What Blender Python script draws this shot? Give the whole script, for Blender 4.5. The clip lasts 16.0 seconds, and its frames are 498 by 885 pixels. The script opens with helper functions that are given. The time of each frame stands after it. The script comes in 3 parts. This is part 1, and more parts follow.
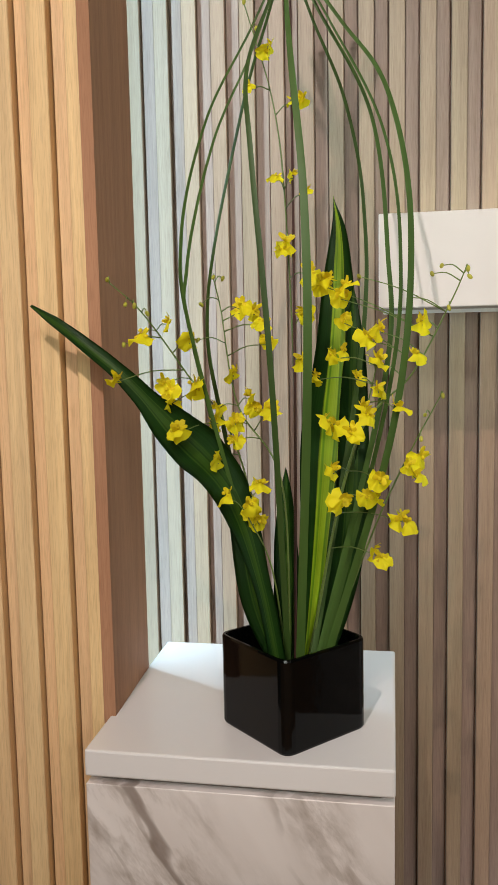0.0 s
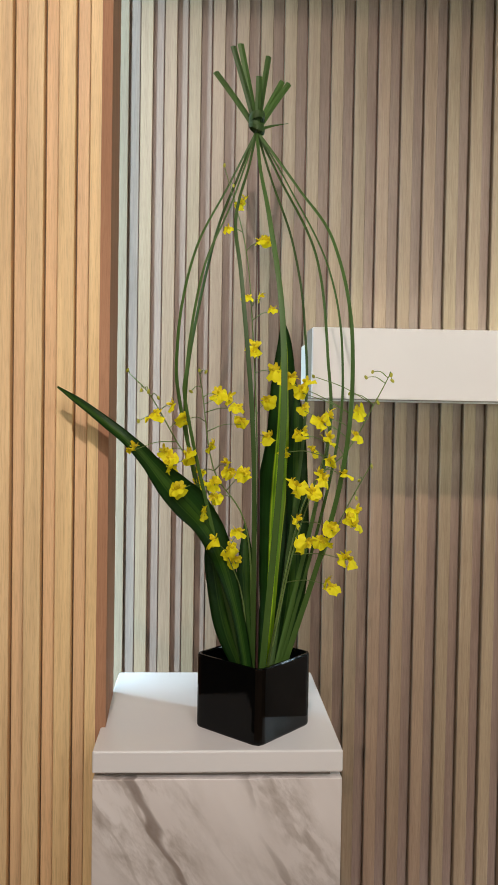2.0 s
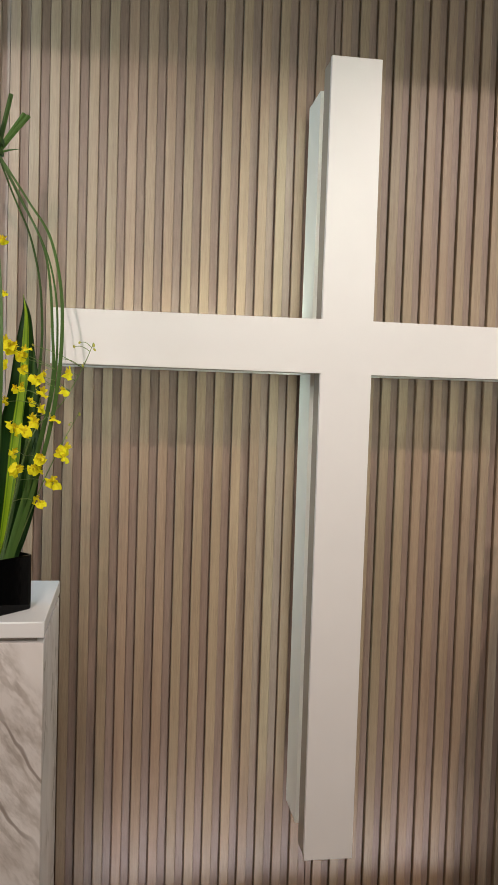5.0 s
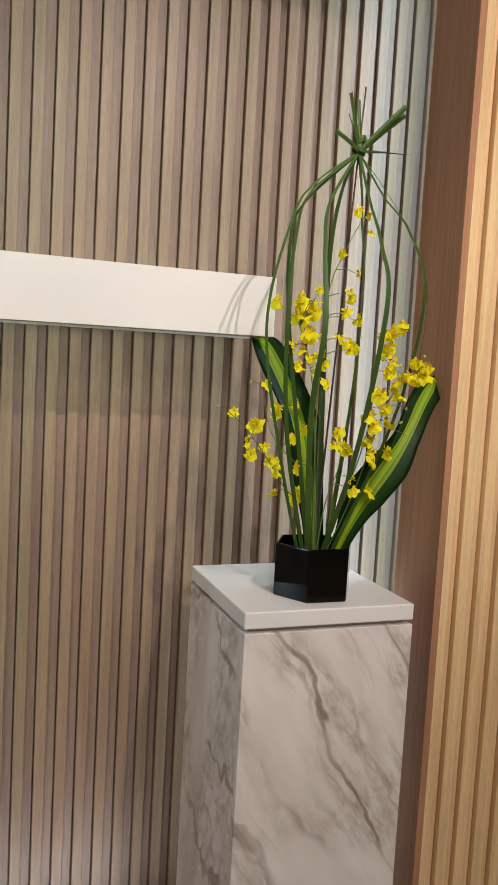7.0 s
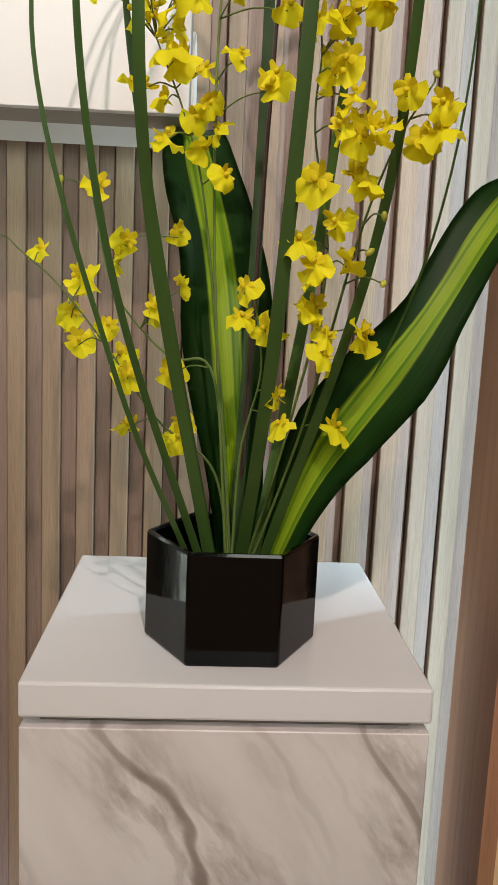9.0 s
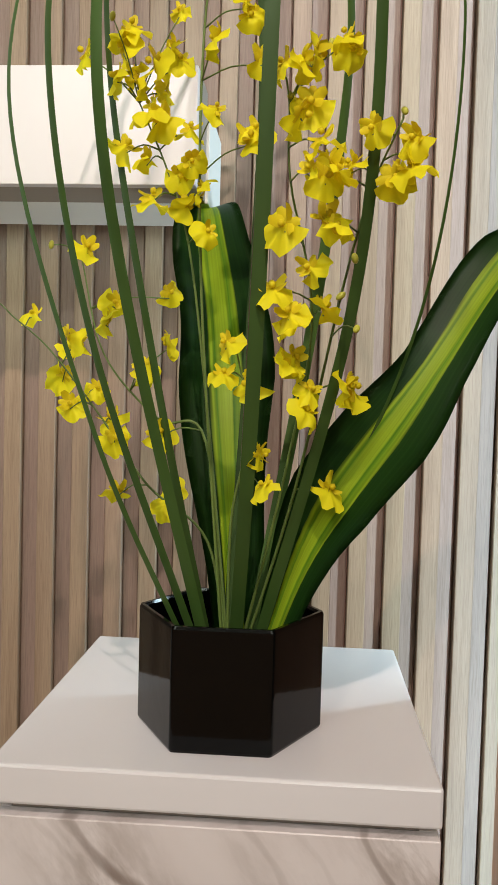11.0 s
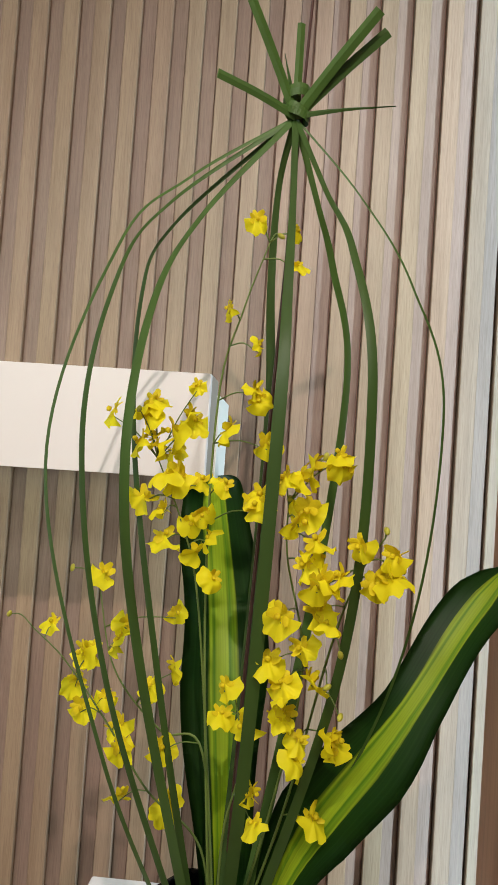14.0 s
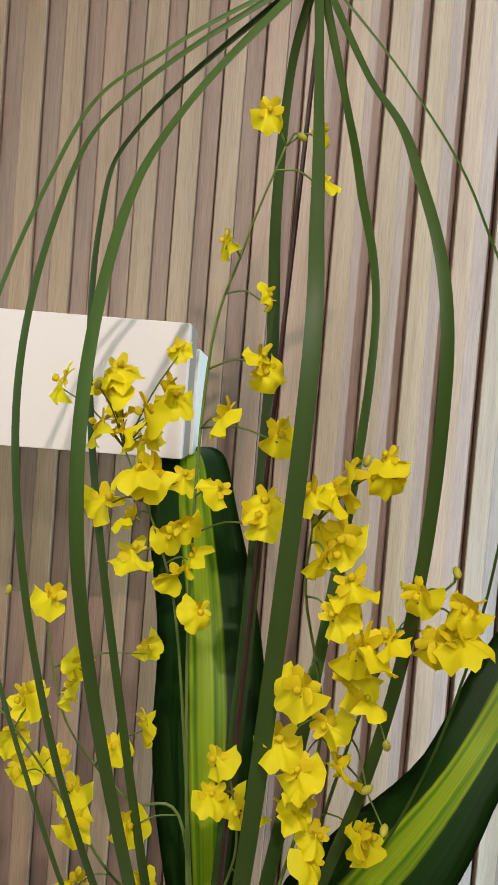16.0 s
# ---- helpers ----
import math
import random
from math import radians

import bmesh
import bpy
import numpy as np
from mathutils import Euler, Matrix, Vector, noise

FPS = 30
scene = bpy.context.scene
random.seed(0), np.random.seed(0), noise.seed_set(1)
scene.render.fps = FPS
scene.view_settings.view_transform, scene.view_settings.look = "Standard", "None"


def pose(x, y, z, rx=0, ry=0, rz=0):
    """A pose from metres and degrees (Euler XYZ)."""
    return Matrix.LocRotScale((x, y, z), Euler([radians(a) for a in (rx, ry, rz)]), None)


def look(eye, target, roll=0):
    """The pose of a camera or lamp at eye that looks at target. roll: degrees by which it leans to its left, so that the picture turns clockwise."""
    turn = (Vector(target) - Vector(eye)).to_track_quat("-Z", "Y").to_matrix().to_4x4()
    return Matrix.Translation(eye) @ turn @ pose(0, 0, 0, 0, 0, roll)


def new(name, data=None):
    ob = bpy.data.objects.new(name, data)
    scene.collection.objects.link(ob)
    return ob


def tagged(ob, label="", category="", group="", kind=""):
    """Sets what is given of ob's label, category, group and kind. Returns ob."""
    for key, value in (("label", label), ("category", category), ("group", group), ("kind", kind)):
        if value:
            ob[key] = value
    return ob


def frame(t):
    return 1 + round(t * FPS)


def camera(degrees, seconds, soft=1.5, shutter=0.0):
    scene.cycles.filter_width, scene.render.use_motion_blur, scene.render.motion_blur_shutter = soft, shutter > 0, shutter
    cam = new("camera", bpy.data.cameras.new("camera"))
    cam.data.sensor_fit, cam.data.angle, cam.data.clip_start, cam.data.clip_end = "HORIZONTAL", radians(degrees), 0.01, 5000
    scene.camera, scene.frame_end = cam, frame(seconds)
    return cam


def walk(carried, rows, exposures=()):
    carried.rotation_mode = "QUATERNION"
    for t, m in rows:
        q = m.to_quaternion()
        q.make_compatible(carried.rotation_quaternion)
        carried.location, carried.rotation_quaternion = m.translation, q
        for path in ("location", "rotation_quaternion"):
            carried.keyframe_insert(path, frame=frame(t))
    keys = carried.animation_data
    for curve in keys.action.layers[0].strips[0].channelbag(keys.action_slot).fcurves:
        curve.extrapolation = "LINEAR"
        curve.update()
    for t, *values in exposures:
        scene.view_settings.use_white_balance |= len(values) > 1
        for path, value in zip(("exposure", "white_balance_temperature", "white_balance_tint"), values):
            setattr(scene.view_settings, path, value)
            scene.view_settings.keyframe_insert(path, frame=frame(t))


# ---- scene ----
cam = camera(33.81, 16.0)
PATH = [
    (0, (-0.686, -1.379, 1.525), (-1.033, 0.578, 1.305), -1.11),
    (0.5, (-0.701, -1.572, 1.550), (-0.956, 0.405, 1.390), -0.93),
    (1, (-0.757, -1.658, 1.571), (-0.901, 0.334, 1.464), -0.57),
    (1.5, (-0.848, -1.700, 1.552), (-0.863, 0.298, 1.476), 0.14),
    (2, (-0.918, -1.716, 1.544), (-0.811, 0.281, 1.486), 0.93),
    (2.5, (-0.921, -1.736, 1.543), (-0.724, 0.254, 1.501), 1.19),
    (3, (-0.889, -1.785, 1.546), (-0.645, 0.199, 1.515), 0.94),
    (3.2, (-0.862, -1.807, 1.543), (-0.617, 0.178, 1.511), 0.75),
    (5.3, (-0.446, -2.301, 1.509), (-0.124, -0.331, 1.386), 2.38),
    (5.5, (-0.414, -2.330, 1.516), (-0.036, -0.370, 1.382), 2.54),
    (6, (-0.403, -2.351, 1.529), (0.195, -0.450, 1.371), 2.63),
    (6.5, (-0.191, -2.181, 1.508), (0.519, -0.319, 1.344), 3.12),
    (7, (0.084, -1.944, 1.512), (0.771, -0.075, 1.329), 3.21),
    (7.5, (0.383, -1.741, 1.485), (0.920, 0.175, 1.292), 2.68),
    (8, (0.577, -1.491, 1.433), (0.996, 0.452, 1.204), 2.62),
    (8.5, (0.704, -1.232, 1.391), (0.996, 0.725, 1.101), 2.06),
    (9, (0.843, -1.125, 1.365), (0.954, 0.845, 1.039), 2.61),
    (11.5, (0.950, -1.081, 1.329), (0.811, 0.914, 1.296), 1.62),
    (12, (0.950, -1.090, 1.358), (0.810, 0.905, 1.362), 1.83),
    (12.5, (0.952, -1.114, 1.411), (0.803, 0.880, 1.436), 2.11),
    (13, (0.952, -1.145, 1.470), (0.805, 0.849, 1.514), 2.48),
    (13.5, (0.951, -1.169, 1.533), (0.804, 0.824, 1.594), 3.22),
    (14, (0.940, -1.175, 1.594), (0.805, 0.819, 1.679), 3.95),
    (14.5, (0.927, -1.173, 1.630), (0.835, 0.824, 1.707), 4.68),
    (15, (0.932, -1.141, 1.653), (0.845, 0.856, 1.704), 4.93),
    (15.5, (0.916, -1.066, 1.650), (0.871, 0.934, 1.645), 4.87),
    (16, (0.889, -0.944, 1.647), (0.867, 1.054, 1.560), 4.53),
]
walk(cam, [(t, look(eye, target, roll)) for t, eye, target, roll in PATH],
     exposures=[(0, 0.06), (0.5, 0.00), (1.5, -0.02), (3, 0.00), (6, 0.06), (7, 0.06), (8.5, 0.00), (9, 0.00), (11.5, 0.14), (12.5, 0.12), (14, 0.04), (16, 0.00)])

CX0, CX1, CZ0, CZ1, AX0, AX1, AZ0, AZ1 = -0.002, 0.135, 0.245, 2.417, -0.708, 0.811, 1.587, 1.728
ZF, ZC = -0.104, 2.800


# ---- light: warm downlights over the niche, two white spots on the flowers, the room's panels ----
def lamp(name, kind, place, target, watts, colour, size, cone=60, blend=0.3):
    data = bpy.data.lights.new(name, kind)
    data.energy, data.color = watts, colour
    if kind == "SPOT":
        data.spot_size, data.spot_blend, data.shadow_soft_size = radians(cone), blend, size
    else:
        data.shape, data.size, data.size_y = "RECTANGLE", size[0], size[1]
    ob = new(name, data)
    ob.matrix_world = look(place, target)
    return ob


WARM, WHITE, ROOM = (1.0, 0.825, 0.75), (1.0, 0.94, 0.90), (0.96, 1.0, 0.93)
for x, aim, high, watts, cone in ((-1.10, -0.78, 1.42, 102, 65), (1.07, 0.70, 1.38, 126, 66)):
    lamp("downlight", "SPOT", (x, -2.05, 3.09), (aim, 0.15, high), watts, WARM, 0.018, cone, 1.0)
# added soft greenish fill for the upper wall, no known fitting
fill_lamp = lamp("wall_fill", "AREA", (-0.15, -2.9, 2.76), (-0.05, 0.18, 2.0), 5.5, (0.88, 1.0, 0.88), (2.2, 0.15))
fill_lamp.data.spread = radians(55)
lamp("flower_spot", "SPOT", (-0.24, -2.5, 2.77), (-0.90, -0.3, 1.42), 40, WHITE, 0.025, 26, 0.8)
lamp("flower_spot", "SPOT", (0.24, -2.5, 2.77), (0.92, -0.25, 1.52), 51, WHITE, 0.025, 28, 0.8)
# strips of light hidden behind the partitions, grazing the slats, and an unseen one assumed along the wall's foot for
# the bright band there
lamp("strip_light", "AREA", (-1.20, -0.04, 1.35), (-0.95, 0.18, 1.35), 12.0, (0.58, 0.84, 1.0), (0.02, 2.7))
lamp("strip_light", "AREA", (1.30, -0.04, 1.35), (1.03, 0.18, 1.35), 10.5, (0.64, 0.87, 1.0), (0.02, 2.7))
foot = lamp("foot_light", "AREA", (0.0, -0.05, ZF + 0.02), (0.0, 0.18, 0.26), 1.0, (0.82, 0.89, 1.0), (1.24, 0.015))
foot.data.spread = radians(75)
# the cross's back light: strips behind its plate, turned to the wall
HALO = (0.86, 1.0, 0.88)
for x, z, tx, tz, watts, tall in ((-0.014, 0.94, -0.5, 0.94, 1.0, 1.24), (-0.014, 2.06, -0.5, 2.06, 0.75, 0.60), (0.146, 0.94, 0.6, 0.94, 0.30, 1.24)):
    lamp("halo_light", "AREA", (x, 0.08, z), (tx, 0.17, tz), watts, HALO, (0.008, tall))
for x, long, z, tz, watts in ((-0.38, 0.60, AZ0 - 0.006, 1.15, 0.36), (0.47, 0.60, AZ0 - 0.006, 1.15, 0.36), (-0.38, 0.60, AZ1 + 0.002, 2.15, 0.55), (0.47, 0.60, AZ1 + 0.002, 2.15, 0.15)):
    lamp("halo_light", "AREA", (x, 0.10, z), (x, 0.20, tz), watts, HALO, (long, 0.008))
for y in (-3.4, -5.2):
    for x in (-1.6, 1.6):
        lamp("room_panel", "AREA", (x, y, 2.78), (x, y, 0), 28, ROOM, (1.2, 0.6))

world = bpy.data.worlds.new("world")
scene.world = world
world.use_nodes = True
world.node_tree.nodes["Background"].inputs[0].default_value = (0.9, 1.0, 0.92, 1)
world.node_tree.nodes["Background"].inputs[1].default_value = 0.008


# ---- materials ----
def material(name, rough=0.5, metal=0.0, spec=0.5):
    m = bpy.data.materials.new(name)
    m.use_nodes = True
    n = m.node_tree.nodes
    b = n["Principled BSDF"]
    b.inputs["Roughness"].default_value = rough
    b.inputs["Metallic"].default_value = metal
    b.inputs["Specular IOR Level"].default_value = spec
    return m, n, m.node_tree.links, b


def ramp(n, stops):
    r = n.new("ShaderNodeValToRGB")
    while len(r.color_ramp.elements) < len(stops):
        r.color_ramp.elements.new(0.5)
    for e, (p, c) in zip(r.color_ramp.elements, stops):
        e.position, e.color = p, (*c, 1)
    return r


def coords(n, l, scale, kind="Object", turn=(0, 0, 0)):
    t, m = n.new("ShaderNodeTexCoord"), n.new("ShaderNodeMapping")
    m.inputs["Scale"].default_value = scale
    m.inputs["Rotation"].default_value = turn
    l.new(t.outputs[kind], m.inputs[0])
    return m


def noise_tex(n, l, vec, scale, detail=3.0, rough=0.55, dist=0.0):
    t = n.new("ShaderNodeTexNoise")
    t.inputs["Scale"].default_value, t.inputs["Detail"].default_value = scale, detail
    t.inputs["Roughness"].default_value, t.inputs["Distortion"].default_value = rough, dist
    l.new(vec.outputs[0], t.inputs["Vector"])
    return t


def mix(n, l, fac, a, b, mode="MIX"):
    m = n.new("ShaderNodeMix")
    m.data_type, m.blend_type = "RGBA", mode
    for sock, val in ((m.inputs[0], fac), (m.inputs[6], a), (m.inputs[7], b)):
        if isinstance(val, (int, float)):
            sock.default_value = val
        elif isinstance(val, tuple):
            sock.default_value = (*val, 1)
        else:
            l.new(val, sock)
    return m.outputs[2]


def bump(n, l, b, height, strength, dist=0.002):
    u = n.new("ShaderNodeBump")
    u.inputs["Strength"].default_value, u.inputs["Distance"].default_value = strength, dist
    l.new(height, u.inputs["Height"])
    l.new(u.outputs[0], b.inputs["Normal"])


def laminate(name, dark, light, rough, hues):
    """Wood-print laminate: fine upright grain, broad tone bands, and a tint of its own for each strip."""
    m, n, l, b = material(name, rough, 0, 0.4)
    info = n.new("ShaderNodeObjectInfo")
    shift = n.new("ShaderNodeVectorMath")
    shift.operation = "ADD"
    v = coords(n, l, (1, 1, 0.035))
    l.new(v.outputs[0], shift.inputs[0])
    wide = n.new("ShaderNodeVectorMath")
    wide.operation = "SCALE"
    l.new(info.outputs["Random"], wide.inputs["Scale"])
    wide.inputs[0].default_value = (7.3, 3.1, 5.7)
    l.new(wide.outputs[0], shift.inputs[1])
    grain = noise_tex(n, l, shift, 420, 4, 0.6, 0.3)
    broad = noise_tex(n, l, shift, 70, 2, 0.5)
    base = mix(n, l, grain.outputs[0], dark, light)
    tint = ramp(n, hues)
    l.new(info.outputs["Random"], tint.inputs[0])
    toned = mix(n, l, 0.8, base, tint.outputs[0], "MULTIPLY")
    band = ramp(n, [(0.32, (0.80, 0.77, 0.76)), (0.62, (1.0, 1.0, 1.0))])
    l.new(broad.outputs[0], band.inputs[0])
    fine = ramp(n, [(0.36, (0.72, 0.69, 0.67)), (0.52, (1.0, 1.0, 1.0))])
    l.new(noise_tex(n, l, shift, 900, 3, 0.6).outputs[0], fine.inputs[0])
    banded = mix(n, l, 0.8, toned, band.outputs[0], "MULTIPLY")
    l.new(mix(n, l, 0.55, banded, fine.outputs[0], "MULTIPLY"), b.inputs["Base Color"])
    bump(n, l, b, grain.outputs[0], 0.12, 0.0006)
    return m


NICHE = laminate("pale_oak_laminate", (0.240, 0.166, 0.112), (0.385, 0.278, 0.198), 0.42,
                 [(0.0, (0.97, 0.91, 0.89)), (0.35, (1.0, 1.0, 0.92)), (0.7, (0.93, 0.96, 0.88)), (1.0, (1.0, 0.92, 0.90))])
# same oak as the ribs; the grooves' darker, pinker light put into its colour
NICHE_DEEP = laminate("shaded_oak_laminate", (0.215, 0.153, 0.122), (0.345, 0.258, 0.212), 0.45,
                      [(0.0, (0.97, 0.92, 0.92)), (0.5, (1.0, 0.97, 0.95)), (1.0, (0.94, 0.92, 0.92))])
HONEY = laminate("honey_oak_laminate", (0.80, 0.55, 0.28), (0.92, 0.70, 0.41), 0.5,
                 [(0.0, (1.0, 0.97, 0.9)), (0.5, (0.97, 0.97, 0.97)), (1.0, (1.0, 0.95, 0.95))])
HONEY_DEEP = laminate("rose_oak_laminate", (0.76, 0.50, 0.27), (0.88, 0.63, 0.38), 0.5,
                      [(0.0, (1.0, 0.96, 0.93)), (1.0, (0.96, 0.95, 0.95))])
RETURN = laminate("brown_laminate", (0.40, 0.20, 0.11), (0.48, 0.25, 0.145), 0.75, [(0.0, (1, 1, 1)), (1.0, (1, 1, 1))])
# dark brown: partition bodies behind slats, brackets, shade strip at wall's foot
DARK_BROWN = laminate("dark_brown_laminate", (0.15, 0.10, 0.075), (0.23, 0.16, 0.12), 0.5, [(0.0, (1, 1, 1)), (1.0, (1, 1, 1))])
SLOT = laminate("slot_laminate", (0.30, 0.17, 0.125), (0.40, 0.25, 0.19), 0.6, [(0.0, (1, 1, 1)), (1.0, (1, 1, 1))])


def paint(name, colour, rough=0.45, spec=0.5, relief=0.05, blotch=0.04):
    m, n, l, b = material(name, rough, 0, spec)
    v = coords(n, l, (1, 1, 1))
    t = noise_tex(n, l, v, 6, 4)
    c2 = tuple(c * (1 - blotch * 2) for c in colour)
    l.new(mix(n, l, t.outputs[0], c2, colour), b.inputs["Base Color"])
    fine = noise_tex(n, l, v, 300, 2)
    bump(n, l, b, fine.outputs[0], relief, 0.0005)
    return m


WHITE_PAINT = paint("white_satin_paint", (0.78, 0.755, 0.755), 0.35)
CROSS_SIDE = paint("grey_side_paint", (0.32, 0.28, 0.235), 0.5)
CROSS_REAR = paint("pale_rear_paint", (0.84, 0.85, 0.80), 0.45)
SLAB = paint("white_slab_lacquer", (0.79, 0.77, 0.78), 0.22, 0.5, 0.02, 0.02)
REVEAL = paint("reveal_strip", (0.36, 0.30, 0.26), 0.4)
CEIL = paint("ceiling_paint", (0.80, 0.81, 0.80), 0.8, 0.2)
ROOMWALL = paint("room_wall_paint", (0.20, 0.195, 0.18), 0.8, 0.2)
FLOOR = laminate("platform_floor", (0.42, 0.25, 0.15), (0.58, 0.37, 0.24), 0.35, [(0.0, (1, 1, 1)), (1.0, (1, 1, 1))])


def marble():
    m, n, l, b = material("marble_print_laminate", 0.28, 0, 0.5)
    info = n.new("ShaderNodeObjectInfo")
    t, add, turn, m2 = n.new("ShaderNodeTexCoord"), n.new("ShaderNodeVectorMath"), n.new("ShaderNodeMapping"), n.new("ShaderNodeMapping")
    add.operation = "ADD"
    off = n.new("ShaderNodeVectorMath")
    off.operation = "SCALE"
    off.inputs[0].default_value = (3.7, 1.9, 2.3)
    l.new(info.outputs["Random"], off.inputs["Scale"])
    l.new(t.outputs["Object"], add.inputs[0])
    l.new(off.outputs[0], add.inputs[1])
    turn.inputs["Rotation"].default_value = (radians(-20), radians(32), 0)
    l.new(add.outputs[0], turn.inputs[0])
    m2.inputs["Scale"].default_value = (1, 1, 0.085)
    warp, bent = noise_tex(n, l, turn, 16, 4, 0.6), n.new("ShaderNodeVectorMath")
    bent.operation = "MULTIPLY_ADD"
    l.new(warp.outputs[1], bent.inputs[0])
    bent.inputs[1].default_value = (0.008, 0.008, 0.0)
    l.new(turn.outputs[0], bent.inputs[2])
    l.new(bent.outputs[0], m2.inputs[0])

    m3 = n.new("ShaderNodeMapping")
    m3.inputs["Scale"].default_value = (1, 1, 0.30)
    l.new(turn.outputs[0], m3.inputs[0])

    def ridge(scale, wobble, low):
        """Long wavering parallel lines."""
        w, d = n.new("ShaderNodeTexWave"), n.new("ShaderNodeMapRange")
        w.wave_type, w.bands_direction = "BANDS", "X"
        for key, val in (("Scale", scale), ("Distortion", wobble), ("Detail", 4.0), ("Detail Scale", 1.6), ("Detail Roughness", 0.62)):
            w.inputs[key].default_value = val
        l.new(m3.outputs[0], w.inputs["Vector"])
        l.new(w.outputs["Fac"], d.inputs[0])
        d.inputs[1].default_value, d.inputs[2].default_value = low, 1.0
        d.interpolation_type = "SMOOTHSTEP"
        return d.outputs[0]

    gate = ramp(n, [(0.44, (0, 0, 0)), (0.60, (1, 1, 1))])
    l.new(noise_tex(n, l, m3, 5.5, 2).outputs[0], gate.inputs[0])
    feather = ramp(n, [(0.42, (0, 0, 0)), (0.74, (1, 1, 1))])
    l.new(noise_tex(n, l, m2, 34, 6, 0.7).outputs[0], feather.inputs[0])
    cloud = ramp(n, [(0.35, (0, 0, 0)), (0.75, (1, 1, 1))])
    l.new(noise_tex(n, l, m2, 9, 3).outputs[0], cloud.inputs[0])
    pale = mix(n, l, cloud.outputs[0], (0.84, 0.79, 0.785), (0.69, 0.63, 0.615))

    def scaled(val, k, g):
        a = n.new("ShaderNodeMath")
        a.operation = "MULTIPLY"
        l.new(val, a.inputs[0])
        a.inputs[1].default_value = k
        c = n.new("ShaderNodeMath")
        c.operation = "MULTIPLY"
        l.new(a.outputs[0], c.inputs[0])
        l.new(g, c.inputs[1])
        return c.outputs[0]

    base = mix(n, l, scaled(feather.outputs[0], 0.95, gate.outputs[0]), pale, (0.33, 0.27, 0.235))
    one = mix(n, l, scaled(ridge(2.3, 7.0, 0.955), 0.7, gate.outputs[0]), base, (0.17, 0.12, 0.095))
    two = mix(n, l, scaled(ridge(4.7, 9.0, 0.86), 0.32, gate.outputs[0]), one, (0.25, 0.19, 0.155))
    l.new(two, b.inputs["Base Color"])
    return m


MARBLE = marble()


def plain(name, colour, rough, spec=0.5, vary=0.25, scale=60, stretch=(1, 1, 1), trans=0.0):
    m, n, l, b = material(name, rough, 0, spec)
    v = coords(n, l, stretch)
    t = noise_tex(n, l, v, scale, 4)
    info = n.new("ShaderNodeObjectInfo")
    k = ramp(n, [(0.0, (1 - vary, 1 - vary, 1 - vary)), (1.0, (1, 1, 1))])
    l.new(info.outputs["Random"], k.inputs[0])
    c = mix(n, l, t.outputs[0], tuple(x * (1 - vary) for x in colour), colour)
    l.new(mix(n, l, 1.0, c, k.outputs[0], "MULTIPLY"), b.inputs["Base Color"])
    bump(n, l, b, t.outputs[0], 0.15, 0.0008)
    if trans:
        b.inputs["Subsurface Weight"].default_value = trans
        b.inputs["Subsurface Radius"].default_value = (0.004, 0.003, 0.001)
        b.inputs["Subsurface Scale"].default_value = 1.0
    return m


REED = plain("reed_green", (0.074, 0.150, 0.028), 0.5, 0.28, 0.45, 25, (1, 1, 0.15))
STEM = plain("spray_stem_green", (0.17, 0.25, 0.055), 0.5, 0.4, 0.35)
STICK = plain("dark_red_stick", (0.085, 0.035, 0.028), 0.5, 0.4, 0.4)
BUD = plain("bud_yellow_green", (0.50, 0.48, 0.05), 0.5, 0.4, 0.3)
PETAL = plain("yellow_petal", (1.0, 0.90, 0.02), 0.55, 0.2, 0.08, 140)
SEPAL = plain("mottled_sepal", (0.97, 0.80, 0.02), 0.55, 0.2, 0.25, 420)
VASE = plain("black_ceramic", (0.0015, 0.0015, 0.0016), 0.07, 0.20, 0.2)
SOIL = plain("dark_foam", (0.03, 0.035, 0.02), 0.9, 0.2, 0.3)


def let_through(m, colour, share):
    """Thin petals pass part of the light on to their far side."""
    n, l = m.node_tree.nodes, m.node_tree.links
    t, x = n.new("ShaderNodeBsdfTranslucent"), n.new("ShaderNodeMixShader")
    t.inputs["Color"].default_value = (*colour, 1)
    x.inputs[0].default_value = share
    l.new(n["Principled BSDF"].outputs[0], x.inputs[1])
    l.new(t.outputs[0], x.inputs[2])
    l.new(x.outputs[0], n["Material Output"].inputs[0])


let_through(PETAL, (1.0, 0.90, 0.02), 0.42)
let_through(SEPAL, (0.85, 0.62, 0.02), 0.3)


